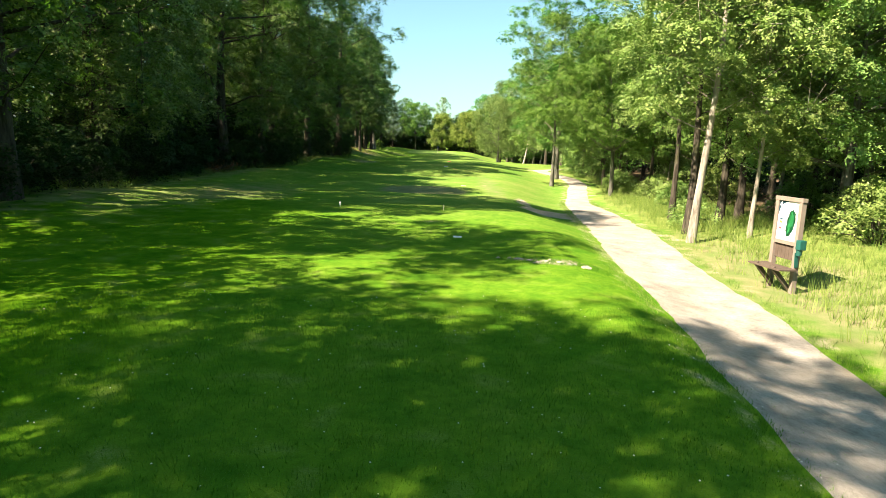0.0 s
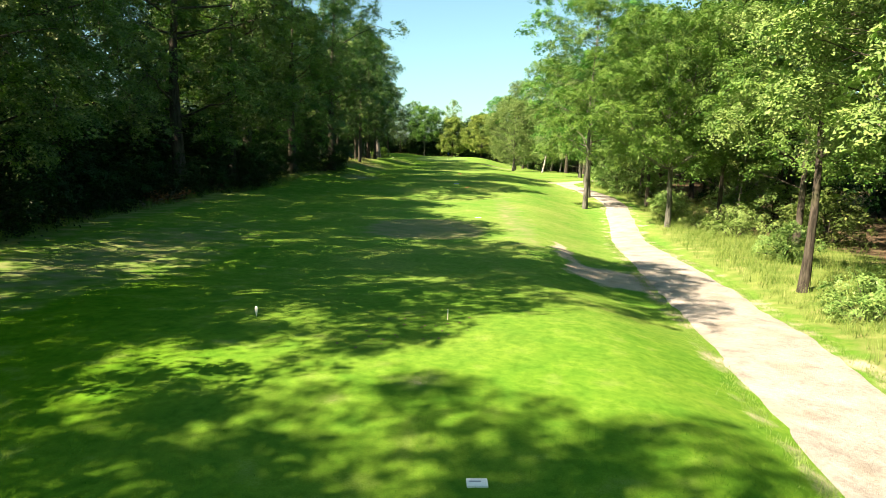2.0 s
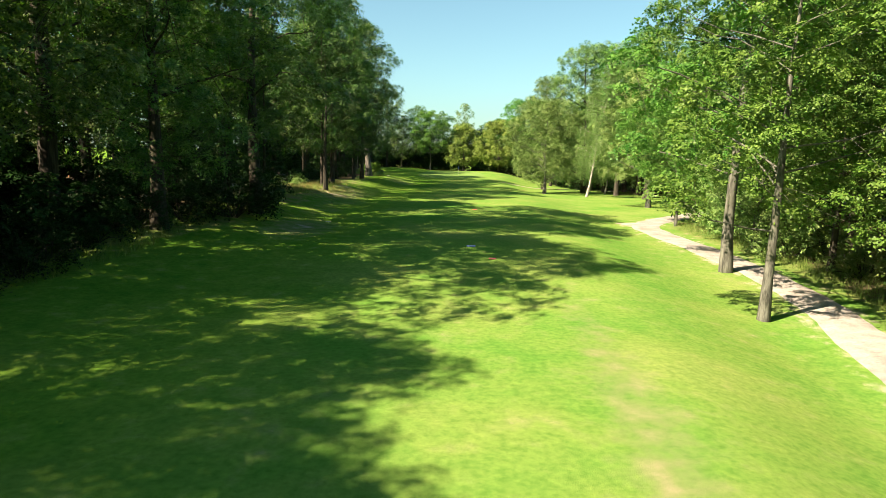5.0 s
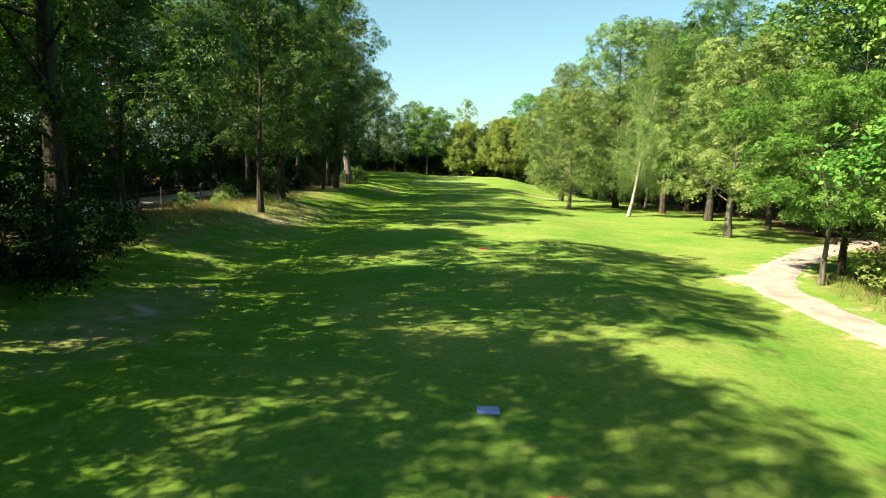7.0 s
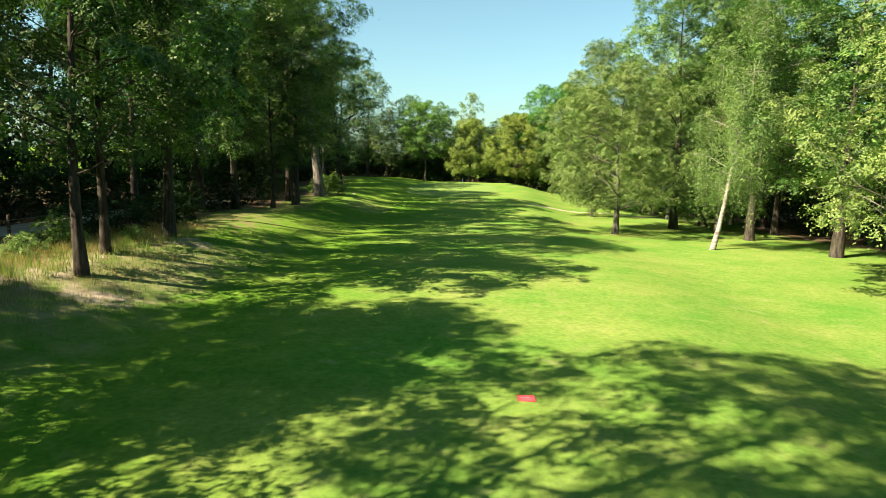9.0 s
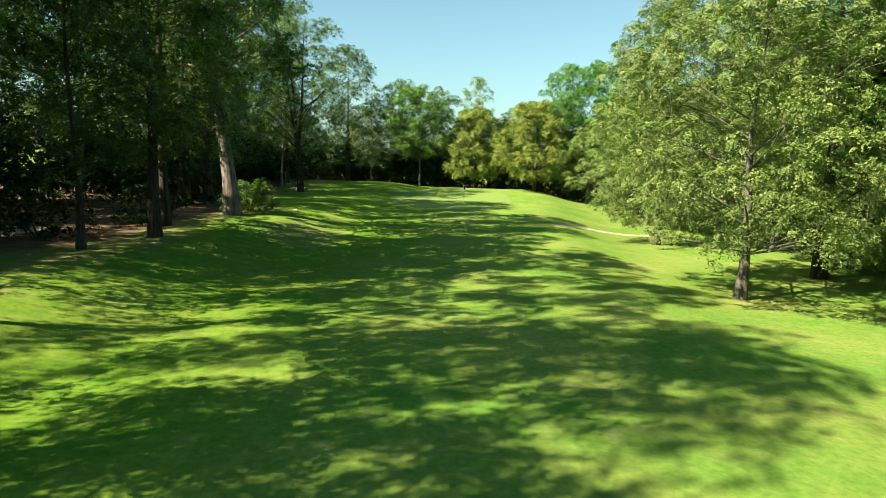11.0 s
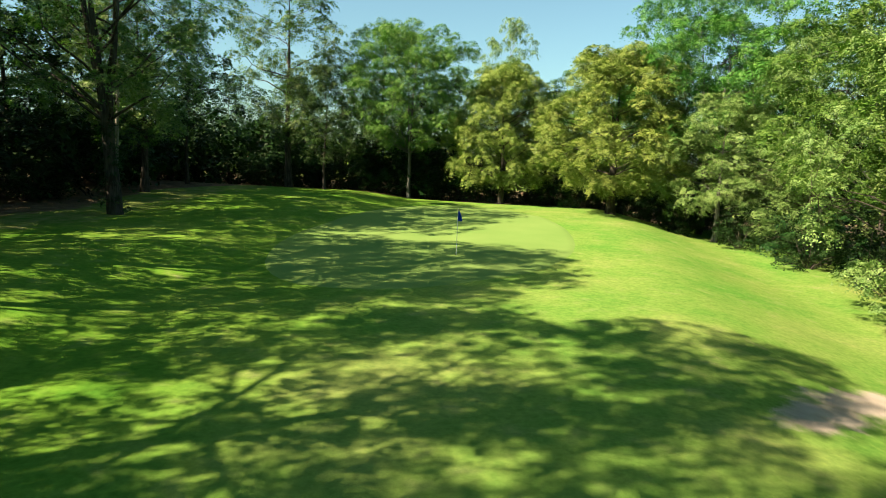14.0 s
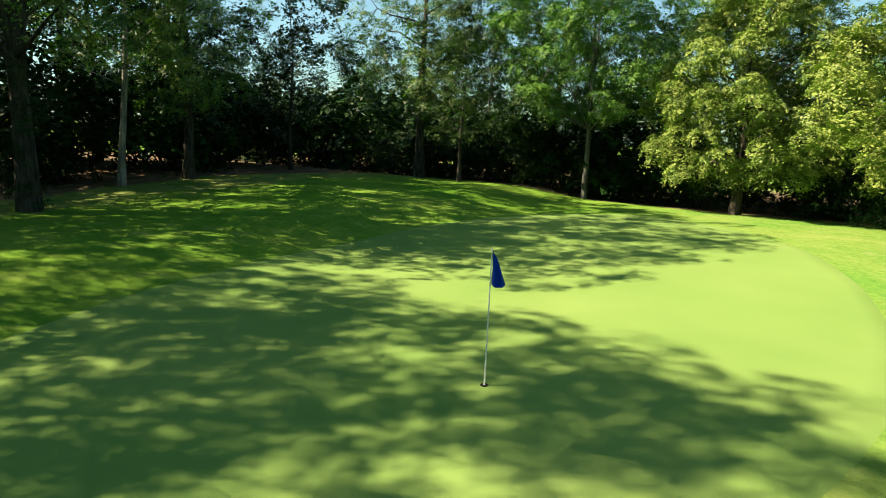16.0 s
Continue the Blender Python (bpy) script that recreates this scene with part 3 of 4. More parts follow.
# numbers: seed, height, clear trunk, crown radius, trunk radius, limbs, twigs, leaves a twig, leaf, size of the boughs
KINDS = {
    "oak": make_tree("oak_tree", "tall dark-leaved oak at the edge of the wood", 11, 21, 3.4, 6.0, 0.42, 30, 6, 494, 0.066, 0.195, LEAF_MID, BARK_DARK, flat=0.7),
    "oak_b": make_tree("oak_tree", "tall broad oak with deep green crown in the wood", 12, 20, 4.4, 5.2, 0.34, 26, 6, 494, 0.066, 0.2, LEAF_MID, BARK_DARK, flat=0.65),
    "ash": make_tree("ash_tree", "tall slender tree with bare trunk and high airy crown", 13, 19, 7.5, 4.6, 0.40, 26, 6, 480, 0.056, 0.2, LEAF_OAK, BARK_ASH, "round", (-0.09, 0), flat=0.65),
    "dark_ash": make_tree("ash_tree", "tall slender tree with dark bare trunk and high airy crown", 13, 19, 5.0, 4.6, 0.40, 28, 6, 480, 0.056, 0.2, LEAF_MID, BARK_DARK, "round", (-0.09, 0), flat=0.65),
    "edge": make_tree("woodland_tree", "slim woodland tree with dark trunk and loose low branches", 14, 14, 3.4, 3.9, 0.17, 22, 6, 379, 0.056, 0.195, LEAF_OAK, BARK_DARK, flat=0.6),
    # same tree as edge, with shade put into its leaf colour
    "shaded_edge": make_tree("woodland_tree", "slim woodland tree with dark trunk and loose low branches", 14, 14, 3.4, 3.9, 0.17, 22, 6, 379, 0.056, 0.195, LEAF_HALF_SHADE, BARK_DARK, flat=0.6),
    "high": make_tree("woodland_tree", "tall slim woodland tree with bare dark trunk and high crown", 27, 17, 6.2, 4.0, 0.2, 22, 6, 482, 0.056, 0.2, LEAF_MID, BARK_DARK, "round", flat=0.6),
    # same tree as high; sunlight on the right wood is put into paler leaves
    "sunlit_high": make_tree("woodland_tree", "tall slim woodland tree with bare dark trunk, crown coloured paler for sunlight", 27, 17, 6.2, 4.0, 0.2, 22, 6, 482, 0.056, 0.2, LEAF_PALE, BARK_DARK, "round", flat=0.6),
    "pale": make_tree("pale_trunk_tree", "tall leaning tree with smooth pale trunk and light leaves", 15, 17, 4.6, 4.2, 0.14, 26, 6, 459, 0.05, 0.175, LEAF_PALE, BARK_PALE, "up", (0.04, 0.0), flat=0.6),
    "robinia": make_tree("robinia_tree", "bright green robinia with forked grey trunk and layered crown", 16, 12.5, 4.2, 5.0, 0.22, 38, 6, 900, 0.048, 0.18, LEAF_ROBINIA, BARK, "spread", flat=0.45, forks=2),
    "tall_robinia": make_tree("robinia_tree", "tall bright green robinia with leaning trunk beside the path", 26, 17, 4.2, 4.6, 0.20, 34, 6, 427, 0.05, 0.175, LEAF_ROBINIA, BARK, "round", flat=0.5, corners=4),
    "lime": make_tree("lime_tree", "dense round yellow-green lime tree with low hanging crown", 17, 11, 1.7, 4.2, 0.28, 40, 6, 826, 0.053, 0.195, LEAF_LIME, BARK_DARK, "round", flat=0.7),
    "birch": make_tree("birch_tree", "leaning silver birch with white bark and hanging twigs", 18, 15.5, 4.2, 2.7, 0.15, 34, 8, 30, 0.048, 0.2, LEAF_BIRCH, BARK_BIRCH, "weep", (0.15, 0.02), flat=1.2),
    "broad": make_tree("broadleaf_tree", "broad light-green tree with low crown standing in mown grass", 19, 11.5, 2.6, 4.6, 0.22, 34, 6, 520, 0.05, 0.18, LEAF_PALE, BARK, "round", flat=0.6),
    "near_broad": make_tree("broadleaf_tree", "broad light-green tree with wide low crown standing in mown grass", 19, 12.5, 2.3, 5.6, 0.24, 44, 6, 720, 0.044, 0.17, LEAF_BIRCH, BARK, "round", flat=0.62),
    "airy": make_tree("poplar_tree", "tall airy grey-green poplar with leafy shoots round its trunk", 20, 17, 1.2, 4.6, 0.28, 40, 6, 540, 0.05, 0.165, LEAF_BIRCH, BARK_DARK, "round", (-0.02, 0), flat=0.6),
    # the deep wood's shade is put into the leaf colour of these
    "fill": make_tree("forest_tree", "forest tree deep in the wood, leaves coloured near-black for shade", 21, 17, 4.5, 4.6, 0.24, 16, 4, 150, 0.149, 0.3, LEAF_SHADE, BARK_DARK, flat=0.7, fine=False),
    "fill_b": make_tree("forest_tree", "green forest tree standing behind the front row", 22, 16, 3.0, 4.4, 0.22, 18, 4, 150, 0.13, 0.3, LEAF_OAK, BARK_DARK, flat=0.7, fine=False),
    # same tree as fill_b, leaves blackened to stand for shade
    "shaded_fill": make_tree("forest_tree", "forest tree standing behind the front row, leaves darkened for shade", 22, 16, 3.0, 4.4, 0.22, 18, 4, 150, 0.13, 0.3, LEAF_SHADE, BARK_DARK, flat=0.7, fine=False),
    "shrub": make_shrub("shrub", "understory shrub at the wood's edge, leaves darkened for shade", 31, 2.8, 1.9, 46, 116, 0.059, LEAF_SHADE, BARK_DARK),
    "thicket": make_shrub("thicket", "tangled undergrowth deep in the wood, leaves darkened for shade", 33, 2.8, 2.1, 26, 84, 0.112, LEAF_SHADE, BARK_DARK),
    "bush": make_shrub("bush", "light green leafy bush beside the grass", 32, 2.2, 1.6, 60, 132, 0.052, LEAF_PALE, BARK_DARK),
    "green_bush": make_shrub("bush", "dense bright green bush below a tall bare trunk", 34, 2.2, 1.6, 64, 210, 0.048, LEAF_ROBINIA, BARK_DARK),
    "fork_ash": make_tree("ash_tree", "tall forked ash with leaning dark stems and airy crown", 35, 19, 5.4, 5.8, 0.40, 30, 6, 500, 0.056, 0.185, LEAF_MID, BARK_DARK, "spread", (-0.05, 0), flat=0.6, forks=3),
}
KINDS["ivy_poplar"] = make_tree("poplar_tree", "tall grey-green poplar with its trunk wrapped in ivy", 20, 17, 1.3, 4.6, 0.26, 42, 6, 640, 0.046, 0.17, LEAF_BIRCH, BARK_DARK, "round", (-0.02, 0), flat=0.6)


def wrap_in_ivy(tree, seed, low, high, lean, radius, leaf_mat):
    """Ivy that climbs the trunk of a tree."""
    rng, rnd = np.random.default_rng(seed), random.Random(seed)
    lumps = []
    z = low
    while z < high:
        a = rnd.uniform(0, math.tau)
        r = radius * rnd.uniform(0.7, 1.1)
        lumps.append(((lean * z + math.cos(a) * r * 0.6, math.sin(a) * r * 0.6, z), r))
        z += 0.16
    return part("ivy", quads_mesh("ivy", lump_leaves(rng, lumps, int(1300 * (high - low)), 1.1, 0.034), leaf_mat, 3), leaf_mat, tree, "ivy leaves round the trunk")


wrap_in_ivy(KINDS["ivy_poplar"], 71, 0.2, 3.4, -0.02, 0.5, LEAF_MID)
wrap_in_ivy(KINDS["fork_ash"], 72, 0.2, 4.5, -0.05, 0.46, LEAF_SHADE)
PLACES = {k: [] for k in KINDS}


def stand(kind, x, y, s=1.0, sz=None, turn=None, rx=0.0, ry=0.0):
    """Note where a tree of this kind stands."""
    turn = random.uniform(0, 360) if turn is None else turn
    PLACES[kind].append(pose(x, y, ground_at(x, y) - 0.05, rx, ry, turn) @ Matrix.Diagonal((s, s, sz or s, 1)))


# the wood beside the tees and the fairway, trees placed and sized for their shade
# behind the start, out of view: oaks added to throw shade on the tee
stand("shaded_fill", -30.0, -31.3, 1.00, turn=-160)
stand("fill", -36.8, -22.0, 1.31, turn=46)
stand("oak_b", -6.0, -18.0, 1.00, turn=109)
stand("fill", -37.9, -16.8, 1.39, turn=67)
stand("oak", -14.0, -16.0, 1.15, turn=-87)
stand("fill", -36.9, -11.6, 1.20, turn=-94)
stand("fill", -33.3, -10.5, 1.00, turn=-133)
stand("oak", -16.1, -8.1, 1.24, turn=282)
stand("fill", -37.5, -6.4, 1.36, turn=-73)
stand("oak_b", -13.2, -1.4, 0.82, turn=13)
stand("oak", -21.0, -6.0, 1.1, turn=113)
stand("oak_b", -24.5, -12.0, 1.1, turn=213)
stand("fill", -36.2, -1.2, 1.32, turn=-103)
# beside the tees
stand("fill", -38.6, 4.0, 1.32, turn=-87)
stand("shaded_fill", -29.6, 4.6, 1.55, turn=281)
stand("oak_b", -15.9, 6.5, 0.95, turn=36)
stand("high", -14.8, 9.2, 0.80, turn=290)
stand("fill", -36.0, 9.2, 1.29, turn=2)
stand("fill", -36.6, 14.4, 1.25, turn=-86)
stand("shaded_edge", -19.0, 13.6, 1.1, turn=15)
stand("oak", -13.2, 19.3, 0.94, turn=142)
stand("high", -15.4, 21.4, 1.28, turn=60)
stand("high", -17.9, 22.2, 1.15, turn=280)
stand("fill", -38.6, 30.0, 1.21, turn=-164)
stand("oak", -16.8, 30.6, 0.85, turn=345)
stand("oak", -17.7, 33.9, 0.85, turn=41)
stand("fill", -39.2, 39.6, 1.98, turn=48)
# beside the worn tees
stand("oak_b", -20.1, 42.3, 0.94, turn=333)
stand("oak", -22.5, 27.5, 1.05, turn=80)
stand("oak_b", -24.5, 34.5, 1.1, turn=200)
stand("oak", -23.5, 39.0, 1.0, turn=300)
stand("fill", -38.8, 45.6, 1.15, turn=170)
stand("fill", -38.8, 50.8, 1.31, turn=-166)
stand("oak", -18.3, 52.3, 1.14, turn=28)
stand("oak", -24.0, 49.0, 0.98, turn=128)
stand("shaded_fill", -33.4, 53.8, 0.93, turn=57)
stand("fill", -37.0, 56.0, 1.30, turn=22)
stand("oak_b", -17.0, 58.4, 1.00, turn=326)
stand("fill", -38.3, 61.2, 1.25, turn=-85)
stand("oak_b", -17.7, 63.6, 1.31, turn=-155)
stand("oak_b", -21.0, 68.0, 0.9, turn=40)
stand("oak", -14.8, 67.0, 0.90, turn=312)
stand("fill", -38.8, 71.6, 1.29, turn=21)
stand("oak_b", -12.8, 74.5, 1.12, turn=314)
stand("fill", -36.3, 76.8, 1.26, turn=-15)
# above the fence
stand("shaded_edge", -14.2, 80.5, 0.80, turn=235)
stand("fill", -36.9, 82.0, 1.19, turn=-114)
stand("shaded_edge", -17.4, 82.4, 1.1, turn=-52)
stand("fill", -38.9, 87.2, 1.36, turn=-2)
stand("shaded_edge", -13.85, 95.4, 1.0, turn=133)
stand("shaded_edge", -12.85, 92.5, 1.12, turn=222)
stand("fill", -37.7, 92.4, 1.33, turn=92)
stand("shaded_fill", -32.5, 94.5, 0.93, turn=7)
stand("oak_b", -14.1, 100.5, 0.74, 0.92, turn=184)
stand("oak_b", -24.6, 77.5, 1.1, turn=10)
stand("oak_b", -20.4, 80.2, 0.95, turn=100)
stand("fill", -38.3, 97.6, 1.35, turn=-124)
stand("oak", -22.6, 94.6, 1.0, 1.42, turn=172)
stand("fill", -37.4, 102.8, 1.31, turn=100)
stand("fill", -39.0, 108.0, 1.28, turn=-97)
# beside the fairway
stand("high", -18.2, 105.4, 0.95, 1.5, turn=75)
stand("oak_b", -17.9, 112.1, 0.76, turn=216)
stand("high", -16.9, 115.3, 1.30, turn=2)
stand("shaded_edge", -15.3, 118.0, 0.92, turn=334)
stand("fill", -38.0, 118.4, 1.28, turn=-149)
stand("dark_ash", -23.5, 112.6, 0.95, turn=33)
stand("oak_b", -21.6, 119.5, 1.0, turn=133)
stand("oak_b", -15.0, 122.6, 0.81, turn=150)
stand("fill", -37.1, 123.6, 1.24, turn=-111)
stand("shaded_edge", -16.9, 127.2, 1.53, turn=267)
stand("fill", -38.3, 128.8, 1.34, turn=130)
stand("ash", -15.7, 132.8, 1.18, turn=2)
stand("fill", -36.9, 134.0, 1.24, turn=-113)
stand("fill", -20.0, 138.5, 0.47, turn=255)
# beside the green
stand("dark_ash", -21.0, 137.6, 1.05, turn=-78)
stand("dark_ash", -21.7, 142.5, 1.20, turn=276)
stand("fill", -38.0, 144.4, 1.27, turn=167)
stand("ash", -27.0, 154.6, 1.1, turn=20)
stand("oak", -25.5, 146.0, 0.95, turn=140)
stand("shaded_fill", -37.4, 151.6, 1.08, turn=73)
stand("oak_b", -25.1, 154.0, 0.63, turn=261)
stand("fill", -38.3, 154.8, 1.18, turn=-164)
stand("fork_ash", -19.6, 159.9, 1.0, turn=-14)
stand("fill", -38.3, 160.0, 1.32, turn=-6)
stand("pale", -23.4, 165.3, 1.1, turn=62)
stand("oak_b", -23.9, 168.9, 0.75, turn=213)
stand("fill", -37.7, 165.2, 1.28, turn=-61)
stand("fill", -36.2, 170.4, 1.21, turn=108)
stand("fill", -35.8, 171.9, 1.09, turn=24)
stand("fill", -31.0, 174.5, 0.70, turn=-43)
stand("fill", -36.0, 176.8, 0.70, turn=-21)
stand("fill", -26.0, 177.6, 0.70, turn=-141)
random.seed(3)
y = -12
while y < 79:
    stand("shrub", -15.6 - 2.0 * ss(25, 42, y) * (1 - ss(48, 58, y)) + 2.4 * ss(64, 74, y) + random.uniform(-.6, .6), y, random.uniform(.8, 1.25))
    stand("shrub", -18.6 - 1.5 * ss(25, 42, y) * (1 - ss(50, 60, y)) + random.uniform(-.9, .9), y + 1.3, random.uniform(1.1, 1.6))
    y += 2.7
for x, y, s in [(-17.5, 86, .5), (-17, 99, .6), (-18, 108, 1.0), (-18.5, 114, 1.1), (-19, 121, 1.0), (-18.6, 128, .9), (-21, 137, 1.2), (-24, 146, 1.2), (-27, 154, 1.2), (-27, 163, 1.2)]:
    stand("shrub", x, y, s)
for x, y, s in [(-13.7, 14.5, .8), (-13.6, 17.5, .9), (-13.8, 20.5, .8), (-14.2, 24, .8)]:
    stand("shrub", x, y, s)
stand("green_bush", -15.6, 135.2, 1.0)
stand("bush", -13.6, 77.6, .55)
for x, y, s in [(-16.4, 90.4, .5), (-15.8, 94.0, .42), (-16.6, 97.0, .55), (-14.8, 99.0, .32), (-15.2, 91.6, .25)]:
    stand("bush", x, y, s)
for y in range(88, 114, 4):
    stand("shrub", -24.6 + .3 * (y % 3), y, 1.25)
for x, y, s in [(-17.0, 101.5, .7), (-16.2, 104.5, .8), (-17.4, 98.5, .5)]:
    stand("shrub", x, y, s)

# the wood beside the cart path
stand("broad", 14.3, 23.2, 1.05, turn=40)
stand("broad", 17.8, 27.5, 1.1, turn=150)
stand("fill_b", 16.5, 17, 0.7, turn=116)
stand("pale", 8.2, 21.2, 1.0, turn=0)
stand("pale", 10.2, 21.4, 0.62, turn=0, ry=-2)
stand("sunlit_high", 8.8, 23.2, 0.8, turn=189)
stand("sunlit_high", 11.2, 26.2, 0.85, turn=192)
stand("edge", 13.0, 28.4, 1.1, turn=64)
stand("sunlit_high", 10.6, 30.0, 0.75, turn=98)
stand("pale", 21, 32.5, 0.75, turn=0)
stand("pale", 17.0, 33, 0.7, turn=0)
stand("edge", 15.0, 39, 1.0, turn=22)
stand("robinia", 12.3, 48.0, 1.0, turn=43)
stand("edge", 15.2, 48.0, 0.9, turn=70, ry=6)
stand("pale", 17.2, 50.3, 0.6, turn=0)
stand("pale", 18.7, 54.3, 0.7, turn=0)
stand("fill_b", 20.1, 59.2, 1.0, turn=126)
stand("tall_robinia", 9.7, 59.4, 0.92, turn=259, ry=4)
stand("fill_b", 16.0, 59.8, 0.6, turn=107)
stand("edge", 14.8, 60.8, 1.0, turn=205)
stand("tall_robinia", 11.3, 66.8, 1.3, turn=328)
stand("fill_b", 16, 67, 0.8, turn=15)
stand("fill_b", 18.5, 70, 1.0, turn=235)
stand("broad", 15.4, 73.5, 0.72, turn=249)
stand("broad", 17.6, 78.5, 0.85, turn=232)
stand("robinia", 14.2, 83.3, 0.72, turn=199)
stand("fill_b", 16.5, 86.0, 0.8, turn=253)
stand("broad", 16.7, 99.6, 1.15, turn=293)
stand("fill_b", 22.0, 105.5, 1.05, turn=98)
stand("oak_b", 19.5, 111, 0.95, turn=206)
stand("birch", 13.1, 112.5, 1.0, turn=0)
stand("oak_b", 18.0, 119, 0.9, turn=45)
stand("fill", 22.0, 124, 1.15, turn=248)
stand("near_broad", 9.2, 121.0, 0.98, turn=119)
stand("birch", 17.8, 125.0, 0.9, turn=0, ry=-3)
stand("airy", 15.2, 127, 1.2, turn=10)
stand("airy", 19, 131, 1.25, turn=358)
stand("ivy_poplar", 11.1, 140.4, 1.05, turn=136)
stand("airy", 22.5, 134, 1.15, turn=266)
stand("broad", 18.4, 139, 1.3, turn=208)
stand("airy", 14.2, 155.6, 0.9, turn=242)
stand("airy", 20, 151, 0.9, turn=194)
stand("broad", 17.5, 156, 1.0, turn=58)
stand("robinia", 15.8, 160.4, 1.05, turn=339)
random.seed(4)
y = -14
while y < 168:
    for row, x in enumerate((20, 25, 31)):
        if y < 6 and row == 0 or row == 2 and random.random() < .7:
            continue
        off = 5 * ss(70, 90, y)
        stand(random.choice(("fill_b", "fill", "fill_b")), x + off + random.uniform(-1.6, 1.6), y + random.uniform(-2.2, 2.2), random.uniform(.95, 1.25))
    y += 6.8
for x, y, s in [(13.2, 19.6, .95), (15, 23, .9), (10.3, 26.5, .6), (12.6, 35, .7), (14.4, 44, .8), (13.7, 47, .6), (14.8, 55, .8), (15.5, 59, .7), (13.4, 51.5, .55), (16.8, 66, .9), (17.5, 41, 1.2), (18, 47, 1.3),
                (20, 26, 1.2), (19, 55, 1.2), (18.2, 72, 1.0), (19.2, 85, .9), (16.6, 79, 1.0), (17, 30, 1.0),
                (15.9, 77.4, 1.4), (17.2, 74.6, 1.6), (16.0, 71.0, 1.2), (17.6, 81.6, 1.5)]:
    stand("bush", x, y, s)
for x, y, s in [(22, 20, 1.2), (23, 38, 1.3), (22, 50, 1.3), (23, 66, 1.3), (25, 90, 1.2), (27, 100, 1.2), (26, 116, 1.2), (25, 126, 1.3), (24, 143, 1.2), (19, 147, 1.0), (22, 158, 1.3), (18.5, 166, 1.4)]:
    stand("shrub", x, y, s)

# the trees behind the putting green
stand("lime", -2.3, 181, 0.92, 0.95, turn=132)
stand("lime", 5.4, 176.5, 1.15, 1.0, turn=49)
stand("robinia", 11.6, 177.5, 1.15, 1.38, turn=32)
stand("shaded_fill", 15.0, 183.0, 0.9, 0.85, turn=77)
stand("shaded_fill", 19.0, 176.0, 1.0, 0.95, turn=177)
stand("broad", 11.5, 173.5, 0.85, 0.8, turn=197)
stand("robinia", -9.8, 182.5, 1.0, 1.08, turn=317)
stand("dark_ash", -14, 187, 0.75, 0.78, turn=193)
stand("pale", -2.6, 189, 0.62, 0.95, turn=55)
stand("robinia", 7, 191, 1.0, 1.05, turn=338)
stand("airy", 15.5, 170, 0.8, 0.75, turn=29)
stand("shaded_edge", -16, 180, 0.75, 0.7, turn=173)
stand("broad", 16.5, 180, 1.1, 1.15, turn=120)
stand("fill_b", 2, 192, 0.65, 0.65, turn=353)
stand("fill_b", -7, 192, 0.7, 0.7, turn=44)
stand("fill_b", 11, 186, 0.62, 0.6, turn=254)
stand("fill_b", 17, 189, 0.7, 0.65, turn=332)
stand("fill_b", 1.5, 186, 0.55, 0.5, turn=264)
stand("fill_b", 22, 178, 0.8, 0.7, turn=106)
stand("fill", 8.5, 183, 0.5, 0.45, turn=297)
stand("oak_b", -19.5, 181.5, 0.9, turn=70)
# near-black growth closes the corner beyond the green, its colour standing for shade
stand("shaded_fill", 22.0, 162.5, 0.95, turn=20)
stand("shaded_fill", 26.5, 170.0, 1.05, turn=110)
stand("fill", 19.5, 170.5, 0.8, turn=200)
for x, y, s in [(17.5, 163.5, 1.3), (20.5, 158.5, 1.4), (14.6, 168, 1.1), (3.5, 181.0, .9), (7.6, 180.5, 1.0), (10.4, 178.2, .9), (13.2, 176.6, 1.0), (15.8, 174.2, 1.1), (22.5, 151, 1.3),
                (12.2, 170.8, .85), (14.0, 166.0, .9), (15.8, 161.2, .95), (17.4, 156.6, 1.0), (18.7, 152.4, 1.0), (9.8, 175.0, .75)]:
    stand("shrub", x, y, s)
random.seed(6)
for i in range(14):
    stand("shrub", -24 + i * 2.9 + random.uniform(-.6, .6), 185.5 - 0.28 * abs(i - 5) + random.uniform(-1, 1), random.uniform(1.0, 1.6))
for i in range(9):
    stand(random.choice(("fill", "fill_b")), -38 + i * 9 + random.uniform(-2, 2), 202 + random.uniform(-3, 3), random.uniform(.5, .65))
for i in range(11):
    stand("fill", -50 + i * 5.2, 191 + random.uniform(-4, 4), random.uniform(.55, .7))
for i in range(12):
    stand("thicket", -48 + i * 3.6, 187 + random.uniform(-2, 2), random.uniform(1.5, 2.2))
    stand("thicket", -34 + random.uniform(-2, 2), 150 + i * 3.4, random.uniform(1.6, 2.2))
# near-black undergrowth added to close the woods and keep them dark
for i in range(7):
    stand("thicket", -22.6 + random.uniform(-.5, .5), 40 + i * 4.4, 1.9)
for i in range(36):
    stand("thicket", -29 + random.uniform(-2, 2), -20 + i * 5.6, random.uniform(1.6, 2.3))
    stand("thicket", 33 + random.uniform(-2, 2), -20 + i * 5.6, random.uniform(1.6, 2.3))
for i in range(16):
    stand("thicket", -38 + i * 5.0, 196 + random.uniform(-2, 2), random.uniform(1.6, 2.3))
# the wood closes behind the start
for i in range(3):
    stand("fill_b", 8 + i * 10, -34 + random.uniform(-3, 3), 1.0)

for kind, spots in PLACES.items():
    for m in spots[1:]:
        copy_thing(KINDS[kind], m)
    KINDS[kind].matrix_basis = spots[0]


